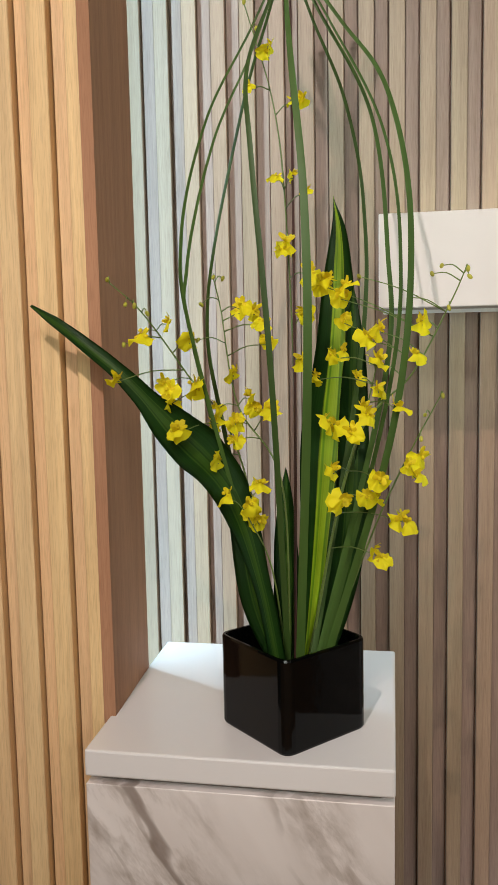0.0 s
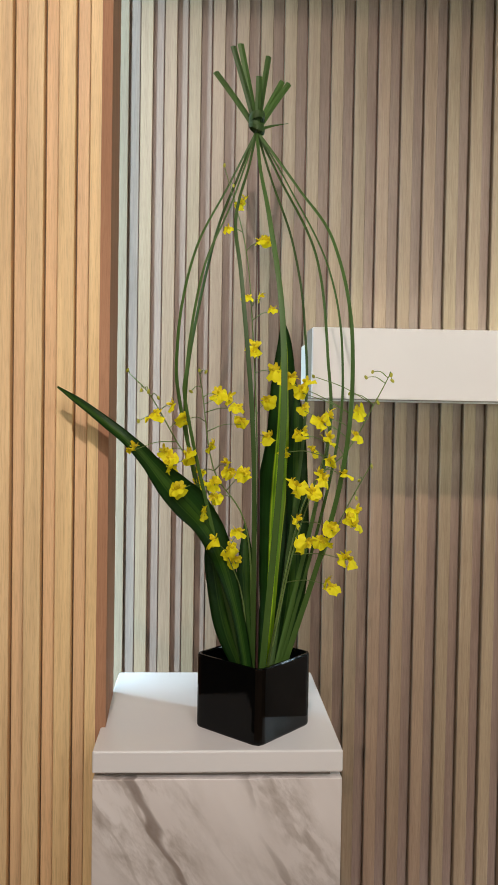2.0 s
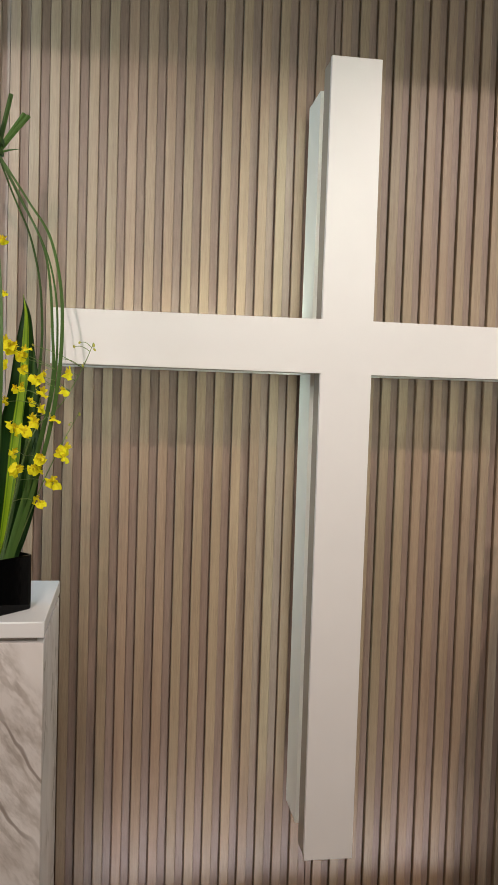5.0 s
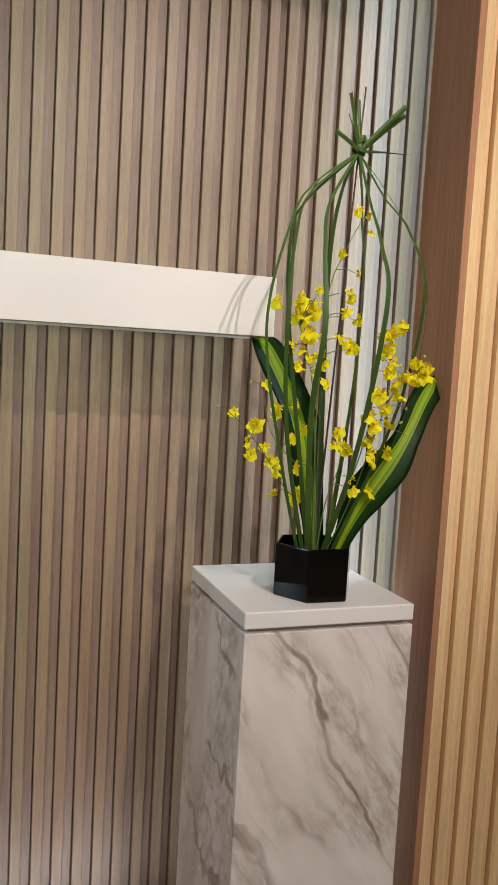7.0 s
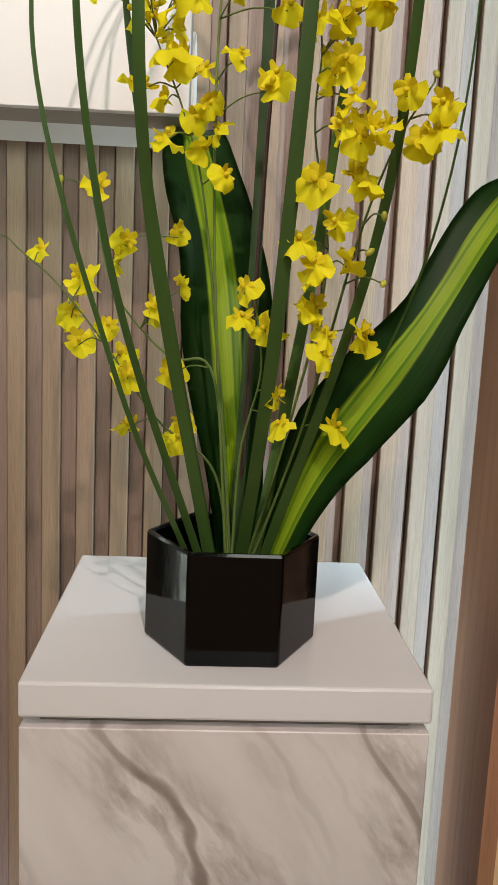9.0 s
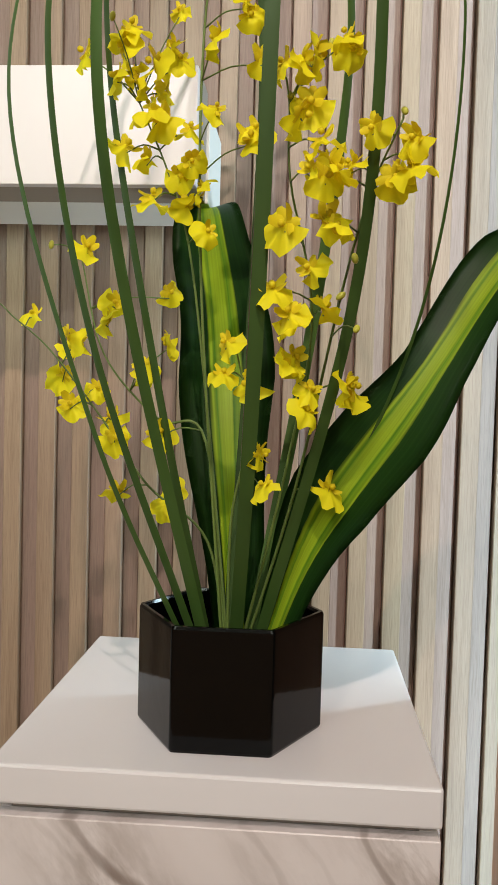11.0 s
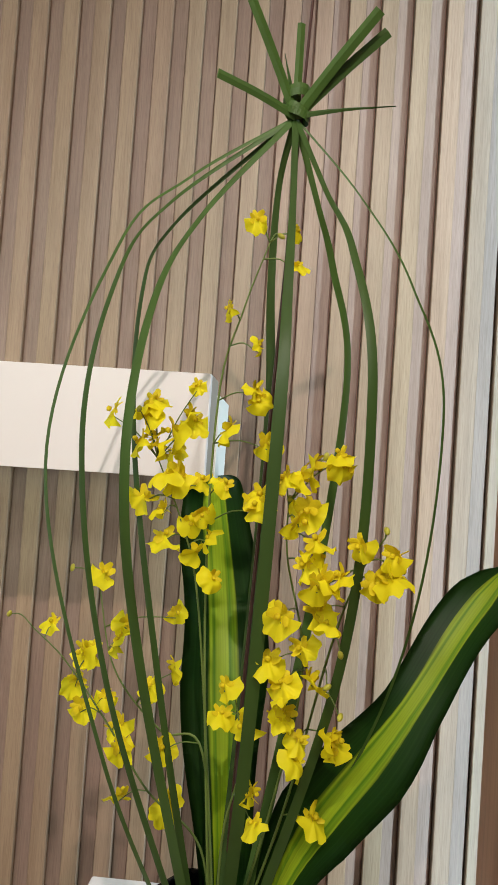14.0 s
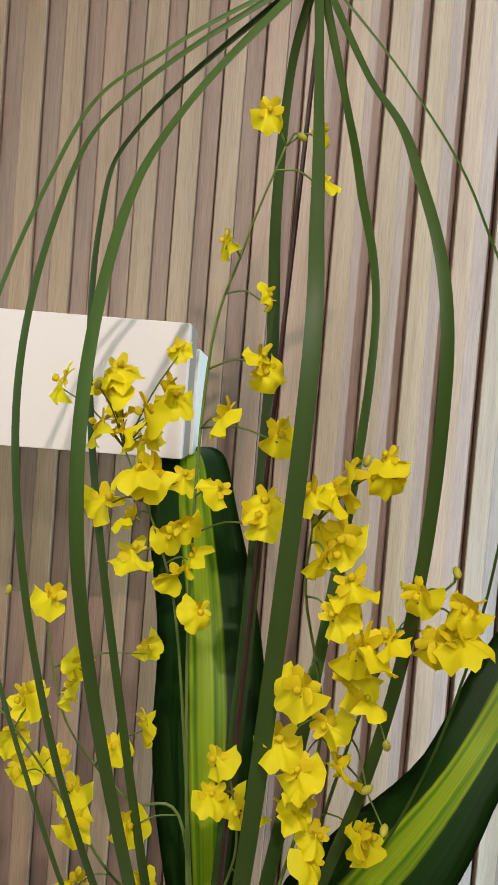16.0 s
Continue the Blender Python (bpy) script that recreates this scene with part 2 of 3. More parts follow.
def leaf_material(name, lime):
    m, n, l, b = material(name, 0.40, 0, 0.2)
    uv, sep = n.new("ShaderNodeUVMap"), n.new("ShaderNodeSeparateXYZ")
    l.new(uv.outputs[0], sep.inputs[0])
    mp = n.new("ShaderNodeMapping")
    mp.inputs["Scale"].default_value = (34, 1.3, 1)
    l.new(uv.outputs[0], mp.inputs[0])
    streak = noise_tex(n, l, mp, 1.0, 3, 0.6)
    mp2 = n.new("ShaderNodeMapping")
    mp2.inputs["Scale"].default_value = (9, 2.0, 1)
    l.new(uv.outputs[0], mp2.inputs[0])
    waver = noise_tex(n, l, mp2, 1.0, 2)
    d, ab, jit, add = (n.new("ShaderNodeMath") for _ in range(4))
    d.operation, d.inputs[1].default_value = "SUBTRACT", 0.5
    ab.operation = "ABSOLUTE"
    l.new(sep.outputs[0], d.inputs[0])
    l.new(d.outputs[0], ab.inputs[0])
    jit.operation, jit.inputs[1].default_value, jit.inputs[2].default_value = "MULTIPLY_ADD", 0.16, -0.08
    l.new(waver.outputs[0], jit.inputs[0])
    l.new(ab.outputs[0], add.inputs[0])
    l.new(jit.outputs[0], add.inputs[1])
    edge = ramp(n, [(0.070, lime[0]), (0.105, lime[1]), (0.155, lime[0]), (0.18, (0.022, 0.080, 0.010)), (0.5, (0.013, 0.048, 0.007))])
    l.new(add.outputs[0], edge.inputs[0])
    tone = ramp(n, [(0.30, (0.62, 0.66, 0.6)), (0.68, (1.0, 1.0, 1.0))])
    l.new(streak.outputs[0], tone.inputs[0])
    l.new(mix(n, l, 1.0, edge.outputs[0], tone.outputs[0], "MULTIPLY"), b.inputs["Base Color"])
    bump(n, l, b, streak.outputs[0], 0.2, 0.001)
    return m


LEAF = leaf_material("striped_leaf", ((0.46, 0.62, 0.03), (0.17, 0.38, 0.02)))
LEAF_DARK = leaf_material("dark_leaf", ((0.065, 0.15, 0.02), (0.035, 0.10, 0.016)))


# ---- mesh helpers ----
def part(name, bm, mat, parent=None, label="", smooth=False):
    me = bpy.data.meshes.new(name)
    bm.to_mesh(me)
    bm.free()
    me.materials.append(mat)
    if smooth:
        for p in me.polygons:
            p.use_smooth = True
    ob = new(name, me)
    ob.parent = parent
    return tagged(ob, label)


def thing(name, label, category, place=(0, 0, 0), group="", kind=""):
    ob = new(name)
    ob.empty_display_size = 0.05
    ob.location = place
    return tagged(ob, label, category, group, kind)


def block(x0, x1, y0, y1, z0, z1, bevel=0.0, segs=2):
    bm = bmesh.new()
    bmesh.ops.create_cube(bm, size=1, matrix=Matrix.Translation(((x0 + x1) / 2, (y0 + y1) / 2, (z0 + z1) / 2)) @ Matrix.Diagonal((x1 - x0, y1 - y0, z1 - z0, 1)))
    if bevel:
        bmesh.ops.bevel(bm, geom=bm.edges[:], offset=bevel, segments=segs, affect="EDGES", profile=0.5)
    return bm


def prism(outline, z0, z1, bevel=0.0):
    """An upright prism over a plan outline, anticlockwise."""
    bm = bmesh.new()
    low = [bm.verts.new((x, y, z0)) for x, y in outline]
    top = [bm.verts.new((x, y, z1)) for x, y in outline]
    bm.faces.new(low[::-1])
    bm.faces.new(top)
    for i in range(len(low)):
        j = (i + 1) % len(low)
        bm.faces.new((low[i], low[j], top[j], top[i]))
    if bevel:
        bmesh.ops.bevel(bm, geom=bm.edges[:], offset=bevel, segments=2, affect="EDGES", profile=0.5)
    return bm


def smooth_line(points, steps):
    """Points along a curve that passes softly through the given ones."""
    p = [Vector(q) for q in points]
    p = [2 * p[0] - p[1], *p, 2 * p[-1] - p[-2]]
    out = []
    for i in range(1, len(p) - 2):
        for k in range(steps):
            u = k / steps
            a, b, c, d = p[i - 1:i + 3]
            out.append(0.5 * (2 * b + (c - a) * u + (2 * a - 5 * b + 4 * c - d) * u * u + (3 * b - a - 3 * c + d) * u ** 3))
    out.append(p[-2])
    return out


def strip(points, steps, width, thick, face, taper=None):
    """A folded blade: a shallow-keeled strip along a curve, turned with its flat towards face."""
    line = smooth_line(points, steps)
    bm, rings = bmesh.new(), []
    for i, q in enumerate(line):
        t = (line[min(i + 1, len(line) - 1)] - line[max(i - 1, 0)]).normalized()
        side = t.cross(face(q) if callable(face) else Vector(face)).normalized()
        up = side.cross(t).normalized()
        k = width * (taper(i / (len(line) - 1)) if taper else 1) / 2
        rings.append([bm.verts.new(q + v) for v in (side * k, up * thick - side * k * 0.1, side * -k, up * -thick * 0.5)])
    for a, b in zip(rings, rings[1:]):
        for i in range(4):
            j = (i + 1) % 4
            bm.faces.new((a[i], a[j], b[j], b[i]))
        for i in (0, 2):
            bm.edges.get((a[i], b[i])).smooth = False
    bm.faces.new(rings[0][::-1])
    bm.faces.new(rings[-1])
    bmesh.ops.recalc_face_normals(bm, faces=bm.faces[:])
    return bm


def tube(points, steps, r0, r1, sides=6):
    line = smooth_line(points, steps)
    bm, rings = bmesh.new(), []
    for i, q in enumerate(line):
        t = (line[min(i + 1, len(line) - 1)] - line[max(i - 1, 0)]).normalized()
        a = t.cross(Vector((0.3, 1, 0.1))).normalized()
        b = t.cross(a)
        r = r0 + (r1 - r0) * i / (len(line) - 1)
        rings.append([bm.verts.new(q + (a * math.cos(s * math.tau / sides) + b * math.sin(s * math.tau / sides)) * r) for s in range(sides)])
    for a, b in zip(rings, rings[1:]):
        for i in range(sides):
            j = (i + 1) % sides
            bm.faces.new((a[i], a[j], b[j], b[i]))
    bm.faces.new(rings[0][::-1])
    bm.faces.new(rings[-1])
    bmesh.ops.recalc_face_normals(bm, faces=bm.faces[:])
    return bm


# ---- the niche ----
YW = 0.182
PITCH, RIB, DEEP, JOINT = 0.0547, 0.0277, 0.013, 0.0026
LX, RX = -1.091, 1.162
# left edges of the ribs: two runs of planks that meet behind the cross
RIBS = [-1.1308 + PITCH * k for k in range(-10, 22)] + [1.0230 + PITCH * k for k in range(-17, 16)]

floor = tagged(part("floor", block(-3.4, 3.4, -6.5, 0.4, ZF - 0.1, ZF), FLOOR), "pinkish-tan wood-look floor meeting the slatted wall", "floor", kind="structure")
bm = bmesh.new()
for b in ((-3.4, 3.4, -1.0, 0.4, ZC, ZC + 0.03), (-3.4, 3.4, -6.5, -2.35, ZC, ZC + 0.03), (-3.4, 3.4, -2.35, -1.0, ZC + 0.36, ZC + 0.39),
          (-3.4, 3.4, -1.0, -0.97, ZC + 0.03, ZC + 0.36), (-3.4, 3.4, -2.38, -2.35, ZC + 0.03, ZC + 0.36)):
    x0, x1, y0, y1, z0, z1 = b
    bmesh.ops.create_cube(bm, size=1, matrix=Matrix.Translation(((x0 + x1) / 2, (y0 + y1) / 2, (z0 + z1) / 2)) @ Matrix.Diagonal((x1 - x0, y1 - y0, z1 - z0, 1)))
tagged(part("ceiling", bm, CEIL), "plain white painted ceiling with a recessed lighting slot", "ceiling", kind="structure")
for name, b in (("wall_west", (-3.5, -3.4, -6.5, 0.4, ZF, ZC + 0.4)), ("wall_east", (3.4, 3.5, -6.5, 0.4, ZF, ZC + 0.4)), ("wall_south", (-3.5, 3.5, -6.6, -6.5, ZF, ZC + 0.4)), ("wall_behind", (-3.5, 3.5, 0.4, 0.5, ZF, ZC + 0.4))):
    tagged(part(name, block(*b), ROOMWALL), "plain painted wall closing the room", "wall", kind="structure")

wall = tagged(part("wall_north", block(-1.72, 1.93, YW + DEEP + 0.012, YW + 0.13, ZF, ZC), SLOT), "pale oak-look fluted panel wall with upright slats", "wall", kind="structure")


HDEEP = 0.014


def slat_mesh(name, width, depth, z0, z1, mat):
    bm = block(0, width, 0, depth, z0, z1)
    edges = [e for e in bm.edges if abs(e.verts[0].co.z - e.verts[1].co.z) > 0.1 and e.verts[0].co.y < depth / 2]
    bmesh.ops.bevel(bm, geom=edges, offset=0.0012, segments=1, affect="EDGES")
    me = bpy.data.meshes.new(name)
    bm.to_mesh(me)
    bm.free()
    me.materials.append(mat)
    return me


# ---- wooden partitions either side ----
def partition(name, xc, yf, yb, xb, away):
    """A thick wood-clad partition; xc, yf its visible front corner, xb, yb the rear one, away the way that it runs on."""
    far = xc + away * 2.1
    pts = [(xc, yf + HDEEP + 0.010), (xb, yb), (far, yb), (far, yf + HDEEP + 0.010)]
    if away > 0:
        pts = [(xc, yf + HDEEP + 0.010), (far, yf + HDEEP + 0.010), (far, yb), (xb, yb)]
    body = tagged(part(name, prism(pts, ZF, ZC), DARK_BROWN), "honey-oak slatted partition beside the niche", "partition", kind="structure")
    a, b = (xc, yf), (xb, yb)
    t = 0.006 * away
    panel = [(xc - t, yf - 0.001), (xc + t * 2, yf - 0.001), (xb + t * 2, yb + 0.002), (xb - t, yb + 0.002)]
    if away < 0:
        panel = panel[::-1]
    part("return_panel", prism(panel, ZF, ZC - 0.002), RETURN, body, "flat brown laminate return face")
    return body


left_side = partition("partition_west", LX, -0.285, -0.10, LX - 0.007, -1)
right_side = partition("partition_east", RX, -0.34, -0.10, 1.198, 1)

# ---- cross ----


def cross_mesh(i, j, y0, y1, bevel):
    """A cross-shaped plate; i, j: how far its ends and its sides stand in."""
    k, top = max(j, 0), AZ1 - (0.02 if j < 0 else 0)
    west, east = (AX0 + 0.004, AX1 + 0.004) if j < 0 else (AX0, AX1)
    out = [(CX0 + j, CZ0 + i), (CX1 - k, CZ0 + i), (CX1 - k, AZ0), (east, AZ0), (east, top), (CX1 - k, top),
           (CX1 - k, CZ1 - i), (CX0 + j, CZ1 - i), (CX0 + j, top), (west, top), (west, AZ0), (CX0 + j, AZ0)]
    bm = prism([(x, -z) for x, z in out][::-1], y0, y1, bevel)
    bmesh.ops.transform(bm, matrix=Matrix(((1, 0, 0, 0), (0, 0, 1, 0), (0, -1, 0, 0), (0, 0, 0, 1))), verts=bm.verts[:])
    bmesh.ops.recalc_face_normals(bm, faces=bm.faces[:])
    return bm


cross = thing("wall_cross", "large white painted cross mounted on the slatted wall", "cross", (0.04, YW, 0.22))
inv = Matrix.Translation((-0.04, -YW, -0.22))


def local(bm, m):
    bmesh.ops.transform(bm, matrix=m, verts=bm.verts[:])
    return bm


part("front_plate", local(cross_mesh(0, 0, -0.097, -0.081, 0.0015), inv), WHITE_PAINT, cross, "smooth white front plate")
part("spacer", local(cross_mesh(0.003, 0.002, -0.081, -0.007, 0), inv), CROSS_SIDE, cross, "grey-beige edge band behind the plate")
part("rear_frame", local(cross_mesh(0.06, -0.008, -0.007, 0.132, 0.001), inv), CROSS_REAR, cross, "pale rear frame")
for z in (0.6, 1.1, 1.66, 2.1):
    part("bracket", local(block(0.04, 0.10, YW - 0.05, YW, z - 0.03, z + 0.03), inv), DARK_BROWN, cross, "dark fixing block against the wall")

# ---- pedestals ----


def pedestal(x0, x1, y0, y1):
    h = 1.0 - ZF
    ped = thing("pedestal", "tall square marble-print pedestal with a white top", "pedestal", ((x0 + x1) / 2, (y0 + y1) / 2, ZF), "pedestals beside the cross")
    w, d = (x1 - x0) / 2, (y1 - y0) / 2
    part("top_slab", block(-w, w, -d, d, h - 0.037, h, 0.003, 2), SLAB, ped, "thick glossy white top slab")
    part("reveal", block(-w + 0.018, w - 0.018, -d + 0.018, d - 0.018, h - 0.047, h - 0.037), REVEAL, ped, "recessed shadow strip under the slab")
    t, z1 = 0.018, h - 0.047
    part("front_panel", block(-w + 0.001, w - 0.001, -d, -d + t, 0, z1, 0.001, 1), MARBLE, ped)
    part("side_panel", block(-w + 0.001, -w + t, -d + t, d, 0, z1, 0.001, 1), MARBLE, ped)
    part("side_panel", block(w - t, w - 0.001, -d + t, d, 0, z1, 0.001, 1), MARBLE, ped)
    part("back_panel", block(-w + t, w - t, d - t, d - 0.001, 0, z1), MARBLE, ped)
    return ped


pedestal(-1.094, -0.683, -0.390, 0.027)
pedestal(0.673, 1.080, -0.377, 0.031)


# ---- vases ----
def vase(label, cx, cy, outline, height, bevel):
    v = thing("vase", label, "vase", (cx, cy, 1.0))
    bm = bmesh.new()
    outline = [Vector(p) for p in outline]
    n, ring = len(outline), []
    for i, c in enumerate(outline):
        a = c + (outline[i - 1] - c).normalized() * bevel
        b = c + (outline[(i + 1) % n] - c).normalized() * bevel
        ring += [a * (1 - u) ** 2 + c * 2 * u * (1 - u) + b * u * u for u in (0, 0.2, 0.4, 0.6, 0.8, 1)]
    rows = ((0.985, 0.0), (1.0, 0.003), (1.0, height - 0.003), (0.985, height), (0.945, height), (0.93, height - 0.003), (0.93, 0.02))
    rings = [[bm.verts.new((p.x * k, p.y * k, z)) for p in ring] for k, z in rows]
    for a, b in zip(rings, rings[1:]):
        for i in range(len(ring)):
            j = (i + 1) % len(ring)
            bm.faces.new((a[i], a[j], b[j], b[i]))
    bm.faces.new(rings[0][::-1])
    bm.faces.new(rings[-1])
    bmesh.ops.recalc_face_normals(bm, faces=bm.faces[:])
    part("body", bm, VASE, v)
    part("filling", prism([(x * 0.9, y * 0.9) for x, y in outline], 0.021, height - 0.05), SOIL, v, "dark floral foam inside")
    return v


vase("black glazed square vase with rounded corners, set cornerwise", -0.826, -0.273,
     [(0.105 * math.cos(radians(a)), 0.105 * math.sin(radians(a))) for a in (2, 92, 182, 272)], 0.129, 0.016)
vase("black glossy six-sided vase with a wide front face", 0.880, -0.252,
     [(0.0955 * math.cos(radians(a)), 0.0955 * math.sin(radians(a))) for a in (0, 60, 120, 180, 240, 300)], 0.120, 0.003)


# ---- flower arrangements ----
def reed(bq, pts, width):
    c = Vector((pts[-1][0], pts[-1][1], 0))
    pts = [Vector(p) - bq.location for p in pts]
    pts[0] = Vector((pts[0].x * 0.6, pts[0].y * 0.6, 0))
    axis = c - bq.location
    out = lambda q: (Vector((q.x - axis.x, q.y - axis.y, 0)) * 3 + Vector((0, -0.5, 0))).normalized()
    part("reed", strip(pts, 14, width, width * 0.10, out, lambda u: float(np.interp(u, (0, 0.3, 0.55, 0.8, 1), (1.30, 1.18, 0.95, 0.64, 0.72)))), REED, bq, smooth=True)


def flower_mesh(seed):
    """One dancing-lady orchid bloom: a broad frilled two-lobed lip below, five narrow mottled petals and a column above."""
    rnd = random.Random(seed)
    bm = bmesh.new()
    off, sweep, fold = Vector((seed * 3.7, seed * 1.3, 0)), rnd.uniform(0.002, 0.012), rnd.uniform(-0.006, 0.003)
    nu, nv, rows = 16, 5, []
    for j in range(nv + 1):
        v = j / nv
        row = []
        for i in range(nu + 1):
            a = radians(-100 + 200 * i / nu)
            r = 0.0212 * (1 - 0.20 * math.exp(-(a / 0.22) ** 2)) * (1 + 0.10 * noise.noise(Vector((a * 4.5, 2, 3)) + off)) * (0.06 + 0.94 * v)
            ruffle = v * v * (0.0027 * math.sin(a * 7 + seed) + 0.0062 * noise.noise(Vector((a * 2.2, v, 7)) + off))
            row.append(bm.verts.new((math.sin(a) * r * 0.68, ruffle + sweep * v * math.sin(a) ** 2 + fold * math.sin(v * math.pi), -math.cos(a) * r)))
        rows.append(row)
    for r0, r1 in zip(rows, rows[1:]):
        for i in range(nu):
            bm.faces.new((r0[i], r0[i + 1], r1[i + 1], r1[i]))
    for f in bm.faces:
        f.material_index = 0
    for a in (90, 28, 152, -25, 205):
        ln, wd, curl = 0.0095 * rnd.uniform(0.8, 1.2), 0.0031 * rnd.uniform(0.8, 1.3), rnd.uniform(-0.010, 0.004)
        d = Vector((math.cos(radians(a)), 0, math.sin(radians(a))))
        s = Vector((-d.z, 0, d.x))
        prev = None
        for j in range(4):
            v = j / 3
            c = d * ln * v + Vector((0, curl * v * v + 0.0005, 0.001))
            k = wd * (0.35, 0.95, 1.05, 0.62)[j]
            cur = [bm.verts.new(c + s * k + Vector((0, 0.0012, 0))), bm.verts.new(c), bm.verts.new(c - s * k + Vector((0, 0.0012, 0)))]
            if prev:
                for i in range(2):
                    bm.faces.new((prev[i], prev[i + 1], cur[i + 1], cur[i])).material_index = 1
            prev = cur
    first = len(bm.faces)
    bmesh.ops.create_icosphere(bm, subdivisions=1, radius=0.0028, matrix=Matrix.Translation((0, -0.004, -0.001)))
    bm.faces.ensure_lookup_table()
    for f in bm.faces[first:]:
        f.material_index = 1
    me = bpy.data.meshes.new("flower")
    bm.to_mesh(me)
    bm.free()
    me.materials.append(PETAL)
    me.materials.append(SEPAL)
    for p in me.polygons:
        p.use_smooth = True
    return me


def bud_mesh():
    bm = bmesh.new()
    bmesh.ops.create_icosphere(bm, subdivisions=2, radius=0.0034, matrix=Matrix.Diagonal((0.8, 0.8, 1.35, 1)))
    me = bpy.data.meshes.new("bud")
    bm.to_mesh(me)
    bm.free()
    me.materials.append(BUD)
    for p in me.polygons:
        p.use_smooth = True
    return me


FLOWERS, BUDS = [flower_mesh(s) for s in range(14)], bud_mesh()
dice = random.Random(11)


def spray(bq, stem, blooms, buds):
    """A branching flower stem with its blooms and buds, each on a thin stalk of its own."""
    o = bq.location
    stem = [Vector(p) - o for p in stem]
    stem[0] = Vector((stem[0].x * 0.6, stem[0].y * 0.6, 0))
    line = smooth_line(stem, 8)
    bm = tube(stem, 8, 0.0017, 0.0008)
    for p in blooms + buds:
        q = Vector(p) - o
        fit_pts = [s for s in line if s.z < q.z + 0.012] or line[:1]
        root = min(fit_pts, key=lambda s: (s - q).length)
        mid = (root + q) / 2 + Vector((0, 0, 0.006))
        twig = tube([root, mid, q], 3, 0.0009, 0.0006, 4)
        me = bpy.data.meshes.new("twig")
        twig.to_mesh(me)
        twig.free()
        bm.from_mesh(me)
        bpy.data.meshes.remove(me)
    ob = part("spray", bm, STEM, bq, "thin arching green flower stem", True)
    centre = Vector((bq["axis"][0], bq["axis"][1], 0)) - o
    pairs = [tuple(c + dice.uniform(-0.013, 0.013) for c in b) for b in blooms if dice.random() < 0.4]
    for p in blooms + pairs:
        q = Vector(p) - o
        f = new("flower", dice.choice(FLOWERS))
        f.parent = ob
        heading = math.degrees(math.atan2(q.y - centre.y - 0.12, q.x - centre.x)) + 90 + dice.uniform(-80, 80)
        k = dice.uniform(0.9, 1.25) * (1.02 if o.x > 0 else 0.95) * (1.0 if q.z < 0.60 else 0.74)
        f.matrix_local = Matrix.Translation(q + Vector((0, 0, 0.007))) @ pose(0, 0, 0, dice.uniform(-68, 22), dice.uniform(-55, 55), heading) @ Matrix.Diagonal((k, k, k * dice.uniform(0.85, 1.1), 1))
    for p in buds:
        f = new("bud", BUDS)
        f.parent = ob
        f.matrix_local = Matrix.Translation(Vector(p) - o) @ pose(0, 0, 0, dice.uniform(-60, 60), dice.uniform(-60, 60), 0)


def leaf(bq, rib, width, face, cup=0.25, ripple=0.0, profile=None, label="", mat=None):
    """A long pointed leaf: a cupped blade along its midrib, with a wavy margin and a thin body."""
    o = bq.location
    line = smooth_line([Vector(p) - o for p in rib], 9)
    n, across = len(line) - 1, 8
    bm = bmesh.new()
    uvl = bm.loops.layers.uv.new("UVMap")
    rows, data = [], {}
    faces = face if isinstance(face, list) else [face]
    for i, q in enumerate(line):
        u = i / n
        t = (line[min(i + 1, n)] - line[max(i - 1, 0)]).normalized()
        s = u * (len(faces) - 1)
        k = min(int(s), len(faces) - 2) if len(faces) > 1 else 0
        f = Vector(faces[k]).lerp(Vector(faces[min(k + 1, len(faces) - 1)]), s - k)
        side = t.cross(f).normalized()
        up = side.cross(t).normalized()
        w = width / 2 * (profile(u * 0.999) if profile else math.sin(math.pi * min(1, 0.10 + 0.90 * u)) ** 0.8)
        row = []
        for j in range(across + 1):
            a = 2 * j / across - 1
            r = ripple * math.sin(u * 17 + (2.0 if a > 0 else 0)) * a * a * w
            v = bm.verts.new(q + side * a * w * (1 + ripple * 1.3 * math.sin(u * 15 + (1.0 if a > 0 else 3.5))) + up * (cup * w * (abs(a) ** 1.5) + r))
            data[v] = (j / across, u)
            row.append(v)
        rows.append(row)
    for a, b in zip(rows, rows[1:]):
        for j in range(across):
            fc = bm.faces.new((a[j], a[j + 1], b[j + 1], b[j]))
            for lp in fc.loops:
                lp[uvl].uv = data[lp.vert]
    bmesh.ops.solidify(bm, geom=bm.faces[:], thickness=0.0009)
    return part("leaf", bm, mat or LEAF, bq, label, True)


def knot(bq, place, radius):
    """The reeds' binding: a wound green band with a loose end."""
    q = Vector(place) - bq.location
    turns = [q + Vector((radius * math.cos(a), radius * math.sin(a), 0.010 * math.sin(a * 0.7) - 0.006 + 0.0016 * a)) for a in (i * 0.7 for i in range(20))]
    part("binding", strip(turns, 3, 0.013, 0.0012, lambda p: Vector((p.x - q.x, p.y - q.y, 0)).normalized()), REED, bq, "green leaf strip wound into a knot")


def spike(bq, a, b, width, pointed=False):
    a, b = Vector(a) - bq.location, Vector(b) - bq.location
    bm = strip([a, (a + b) / 2 + Vector((0, 0, 0.002)), b], 3, width, width * 0.2, Vector((0.25, -1, 0.1)), (lambda u: 1 - 0.96 * u) if pointed else None)
    part("reed_tip", bm, REED, bq, "short cut reed end above the knot")


